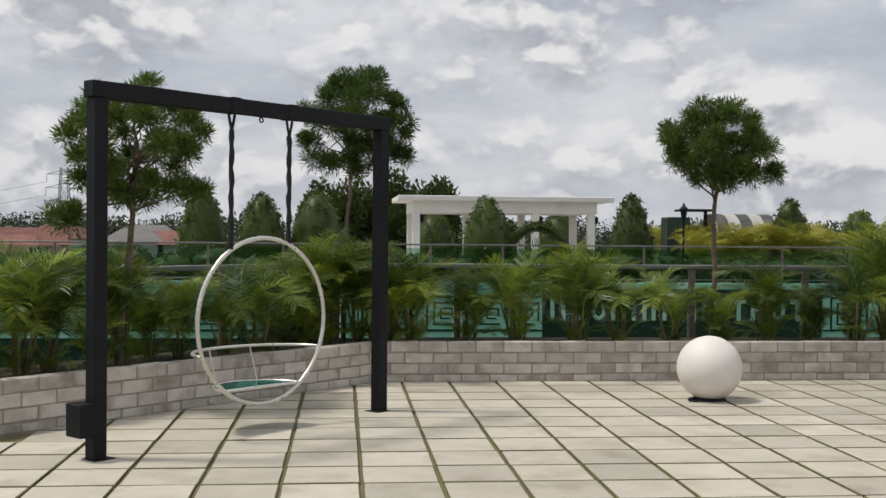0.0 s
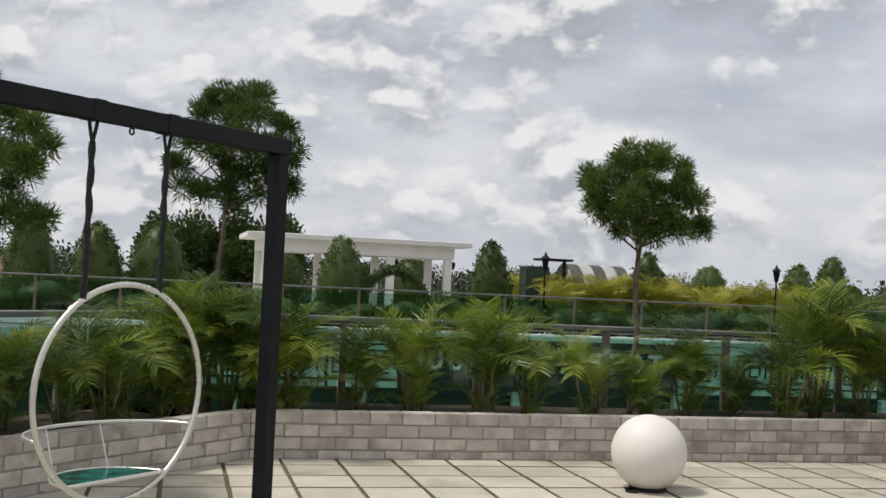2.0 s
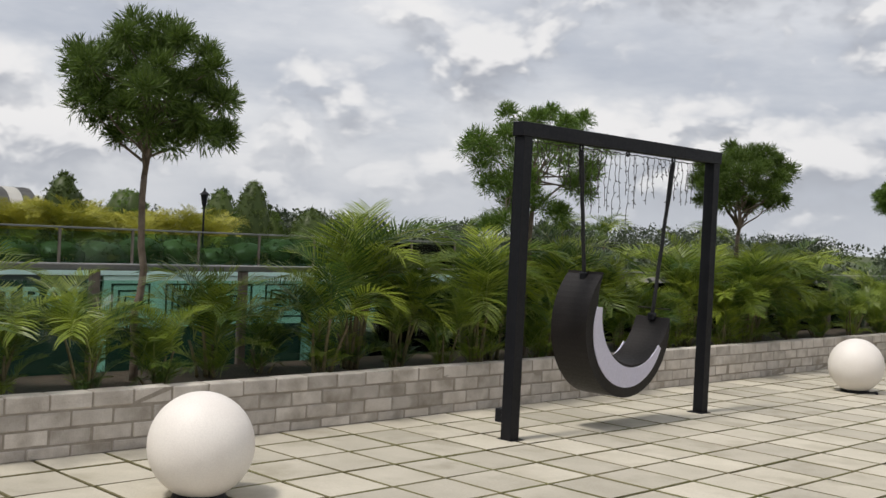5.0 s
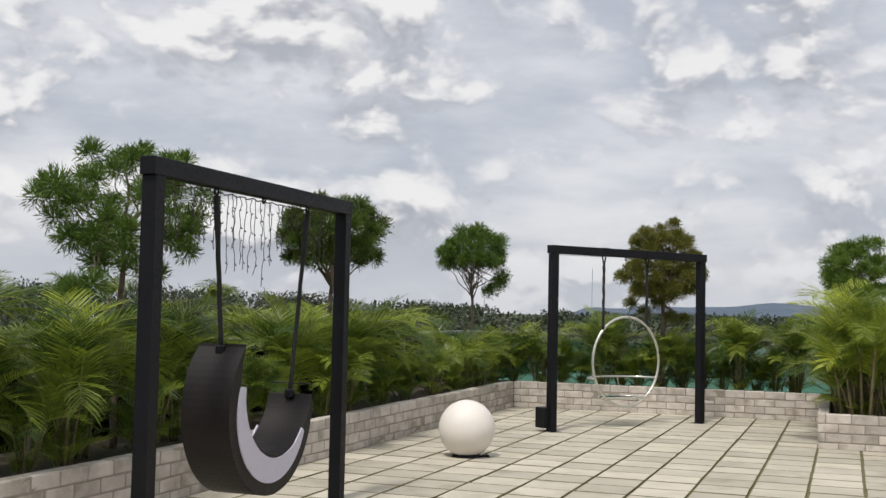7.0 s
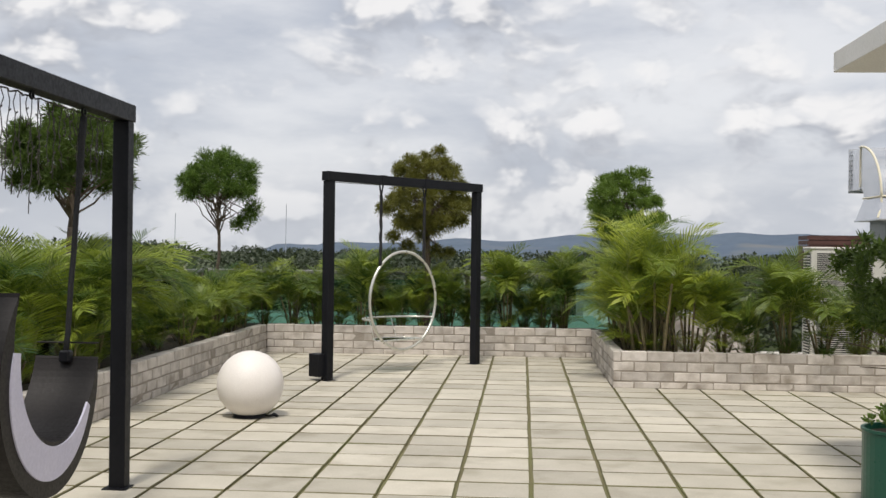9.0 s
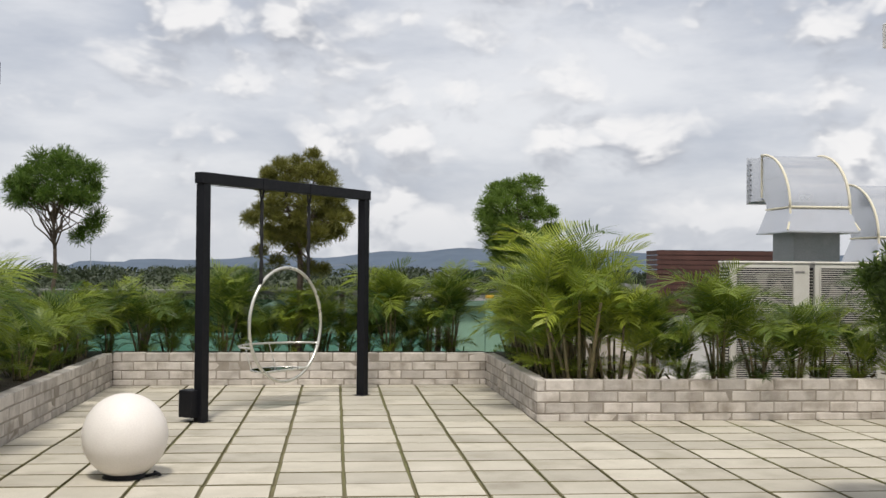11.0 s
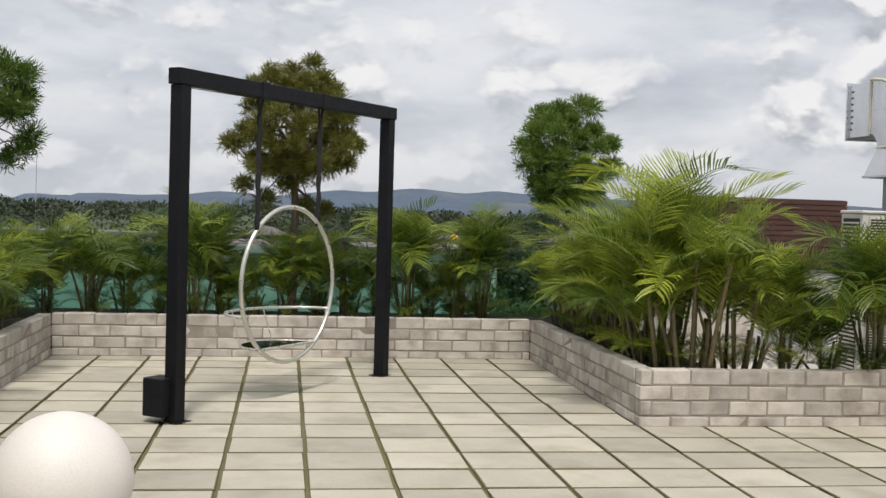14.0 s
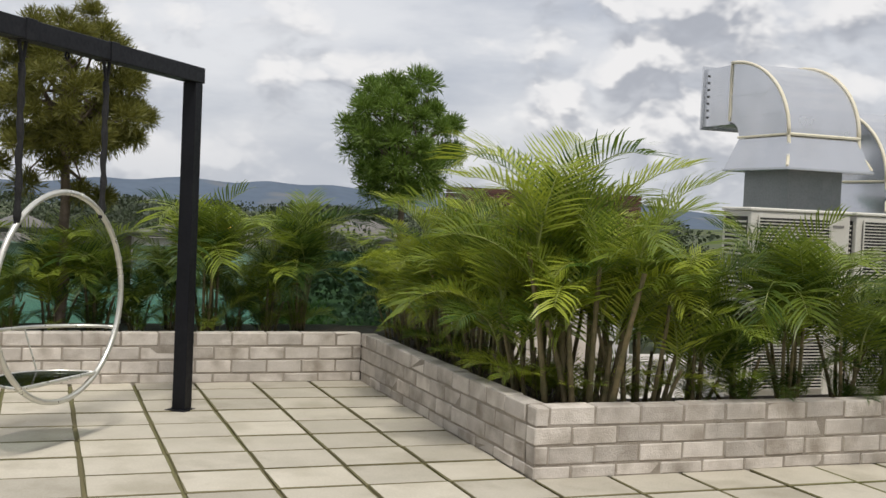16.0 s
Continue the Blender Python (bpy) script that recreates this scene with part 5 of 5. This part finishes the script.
# lower roofs beyond the end railing
for x, y, w, d, z, mm, lb in ((28.5, 4.4, 23, 12.4, -0.95, M_TEAL, "wide lower dull teal roof beyond the railing"), (20.5, -6.5, 7, 8, -2.1, M_TEAL, "lower dull teal roof beyond the railing")):
    lr = thing("lower_roof", lb, "roof", pose(x, y, -9), "lower roofs")
    part("wall", boxed(-w / 2, -d / 2, 0, w / 2, d / 2, 9 + z - 0.3), M_RENDER, lr)
    part("roof_plate", boxed(-w / 2 - 0.3, -d / 2 - 0.3, 9 + z - 0.299, w / 2 + 0.3, d / 2 + 0.3, 9 + z), mm, lr)

# slatted screen building
sc = thing("louvre_screen", "dark red-brown slatted screen on a neighbouring roof", "screen", pose(29.5, -7.3, -9))
part("base_wall", boxed(0.1, -4.8, 0, 1.1, -0.1, 9.2), M_RENDER, sc)
for i in range(13):
    z = 9.25 + 0.135 * i
    part("slat", boxed(0, -4.9, z, 0.06, 0, z + 0.115), M_LOUVRE, sc)
    part("slat", boxed(0, 0.001, z, 1.0, 0.06, z + 0.115), M_LOUVRE, sc)
# near-black sheet that paints the shade between the slats
part("backing", boxed(0.07, -4.88, 9.2, 0.2, -0.02, 11.0), M_SHADE, sc)


# pylon and masts
def pylon(x, y, h):
    p = thing("pylon", "grey lattice power pylon on the skyline", "pylon", pose(x, y, -9))
    bm = bmesh.new()
    lv = [(0, 3.2), (0.35, 1.9), (0.62, 1.15), (0.72, 1.0), (0.82, 0.9), (0.92, 0.8), (1.0, 0.7)]
    for (a, wa), (b, wb) in zip(lv, lv[1:]):
        for sx, sy in ((1, 1), (1, -1), (-1, -1), (-1, 1)):
            nx, ny = (sy, -sx)
            tube(bm, [(sx * wa, sy * wa, a * h), (sx * wb, sy * wb, b * h)], 0.11, 4)
            tube(bm, [(sx * wa, sy * wa, a * h), (nx * wb, ny * wb, b * h)], 0.06, 4)
            tube(bm, [(nx * wa, ny * wa, a * h), (sx * wb, sy * wb, b * h)], 0.06, 4)
    part("tower", bm, M_PYLON, p)
    for z, r in ((0.70, 3.6), (0.82, 3.9), (0.94, 3.7)):
        bm = bmesh.new()
        for s in (-1, 1):
            tube(bm, [(0, 0, h * z + 1.0), (s * r, 0, h * z)], 0.09, 4)
            tube(bm, [(0, 0, h * z), (s * r, 0, h * z)], 0.09, 4)
            tube(bm, [(s * r, 0, h * z), (s * r, 0, h * z - 1.7)], 0.07, 4)
        part("cross_arm", bm, M_PYLON, p)
    for z, r in ((0.70, 3.6), (0.82, 3.9), (0.94, 3.7)):
        bm = bmesh.new()
        tube(bm, [(-r + 0 * k, 0, h * z - 1.7) if k == 0 else (-r - 14.0 * k, 12.0 * k, h * z - 1.7 - 0.25 * k * (8 - k)) for k in range(9)], 0.045, 4)
        part("line", bm, M_PYLON, p)


pylon(-61.8, 240, 24.5)
for x, y, h in ((330, 70, 24), (300, 95, 20)):
    mast = thing("radio_mast", "thin distant radio mast above the woods", "mast", pose(x, y, -9), "masts")
    part("pole", rod((0, 0, 0), (0.8, 0, h), 0.09, 5), M_PYLON, mast)


# hills
def ridge(name, x, y0, y1, peaks, base_h, seed, label):
    rr = random.Random(seed)
    bm = bmesh.new()
    n, rows = 90, []
    for i in range(n + 1):
        y = y0 + (y1 - y0) * i / n
        z = base_h + sum(h * math.exp(-((y - c) / w) ** 2) for c, h, w in peaks) + 2.2 * noise.noise(Vector((y * 0.02, seed, 0)))
        rows.append([bm.verts.new((x - 260, y, -12)), bm.verts.new((x - 70, y + rr.uniform(-6, 6), z * 0.62 - 3)), bm.verts.new((x, y, z)), bm.verts.new((x + 300, y, -12))])
    for a, b in zip(rows, rows[1:]):
        for k in range(3):
            bm.faces.new((a[k], b[k], b[k + 1], a[k + 1]))
    # the air's haze is in this material's colour, not in the scene
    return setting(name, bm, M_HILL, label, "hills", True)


ridge("backdrop_hills", 1500, 260, -1100, [(-190, 19, 70), (-75, 12, 60), (-380, 17, 90), (-290, 11, 40), (-560, 14, 110), (70, 7, 60), (-800, 16, 140)], 11, 2.0, "wooded hills on the horizon, blue-grey haze painted into their colour")
ridge("backdrop_hills", 2300, 500, -1900, [(-420, 26, 160), (-820, 24, 200), (-120, 15, 150), (-1300, 26, 240)], 11, 5.0, "farther hills on the horizon, same painted blue-grey haze")


# ---- pieces: wall blocks and paving slabs ----
def block_mesh(name, w, h, t, seed):
    rr = random.Random(seed)
    bm = boxed(0, 0, 0, w, t, h)
    bmesh.ops.bevel(bm, geom=bm.edges[:], offset=0.007, segments=1, affect="EDGES")
    for q in bm.verts:
        q.co += Vector((rr.uniform(-1, 1), rr.uniform(-1, 1), rr.uniform(-1, 1))) * 0.0022
    return mesh_of(name, bm, M_BLOCK)


PITCH, JOINT = 0.279, 0.009
COURSES = ((0.0, 0.068), (0.078, 0.095), (0.183, 0.095), (0.288, 0.1))
FULL = {h: [block_mesh("block", PITCH - JOINT, h, WALL_T, 7 * k + int(h * 1000)) for k in range(4)] for h in (0.068, 0.095, 0.1)}
CUT = {}


def lay_blocks(wall, length, shift, seed, flip=False):
    rr = random.Random(seed)
    for row, (z, h) in enumerate(COURSES):
        x = -((shift + row % 2 * 0.5) % 1.0) * PITCH
        while x < length - 0.02:
            a, b = max(x, 0.0), min(x + PITCH - JOINT, length)
            if b - a > 0.03:
                w = round(b - a, 3)
                if w > PITCH - JOINT - 0.004:
                    me = FULL[h][rr.randrange(4)]
                else:
                    if (w, h) not in CUT:
                        CUT[(w, h)] = block_mesh("block", w, h, WALL_T, int(w * 999))
                    me = CUT[(w, h)]
                xx = a - (length if flip else 0)
                ob = placed("block", me, wall, pose(xx, rr.uniform(-0.004, 0.004), z + rr.uniform(-0.002, 0.002), 0, rr.uniform(-0.4, 0.4), rr.uniform(-0.5, 0.5)))
            x += PITCH


for i, (w, length, shift) in enumerate(WALLS):
    lay_blocks(w, length, shift, 60 + i, w is west)

WIDE_X, NARROW_X, SY, X_AT, Y_AT, GAP, SKEW = 0.462, 0.4222, 0.4555, 0.455, 0.345, 0.021, 0.009


def slab_mesh(k, sx):
    rr = random.Random(200 + k)
    bm = bmesh.new()
    box(bm, GAP / 2, GAP / 2, -0.03, sx - GAP / 2, SY - GAP / 2, 0.0)
    bmesh.ops.bevel(bm, geom=[e for e in bm.edges if all(q.co.z > -0.01 for q in e.verts) or abs(e.verts[0].co.z - e.verts[1].co.z) > 0.01], offset=0.005, segments=1, affect="EDGES")
    for f in bm.faces:
        f.material_index = int(f.normal.z < 0.9 or f.calc_center_median().z < -0.0015)
    for q in bm.verts:
        q.co += Vector((rr.uniform(-1, 1) * 0.004, rr.uniform(-1, 1) * 0.004, 0))
    return bm


SLABS = [mesh_of("slab", slab_mesh(k, sx), (M_TILE, M_JOINT)) for sx in (WIDE_X, NARROW_X) for k in range(5)]


def on_terrace(x, y):
    """Inside the block walls, by the slab's middle."""
    if x > 13.42 or y > 4.34 or y < -8.6:
        return False
    if x > SOUTH_X and y < SIDE_Y:
        return False
    return (x - NW.x) * 0.7071 - (y - NW.y) * 0.7071 > -0.02 and x > -9.3


rr = random.Random(31)
near, rest = [], []
j0 = math.floor((-8.8 - Y_AT) / SY)
for i in range(-23, 33):
    for j in range(j0 - 1, j0 + 32):
        # two fields of paving: wider slabs up to X_AT, narrower ones past it
        sx = NARROW_X if i >= 0 else WIDE_X
        x, y = X_AT + i * sx, Y_AT + j * SY
        x, y = x + SKEW * (y - 1.5), y - SKEW * (x - 4.5)
        if not on_terrace(x + sx / 2, y + SY / 2):
            continue
        spot = (x, y, rr.uniform(-0.002, 0.002), rr.uniform(-0.4, 0.4) - math.degrees(SKEW), rr.randrange(5) + (5 if i >= 0 else 0))
        (near if 6.6 < x < 13.3 and -1.8 < y < 4.2 or -5.5 < x < -0.6 and 0.0 < y < 3.6 else rest).append(spot)
for x, y, z, turn, k in near[:300]:
    placed("slab", SLABS[k], floor, pose(x, y, z, 0, 0, turn))
verts, faces, edge_of = [], [], []
for x, y, z, turn, k in rest + near[300:]:
    me, b, m = SLABS[k], len(verts), pose(x, y, z, 0, 0, turn)
    verts += [m @ q.co for q in me.vertices]
    faces += [tuple(b + q for q in p.vertices) for p in me.polygons]
    edge_of += [p.material_index for p in me.polygons]
M_TILES = M_TILE.copy()
M_TILES.name = "concrete_slabs"
info_node = [q for q in M_TILES.node_tree.nodes if q.bl_idname == "ShaderNodeObjectInfo"][0]
island = M_TILES.node_tree.nodes.new("ShaderNodeNewGeometry")
for q in list(info_node.outputs["Random"].links):
    M_TILES.node_tree.links.new(island.outputs["Random Per Island"], q.to_socket)
slabs_me = soup("slabs", verts, faces, M_TILES)
slabs_me.materials.append(M_JOINT)
slabs_me.polygons.foreach_set("material_index", edge_of)
slabs = new("slabs", slabs_me)
slabs.parent = floor
tagged(slabs, kind="stuff")
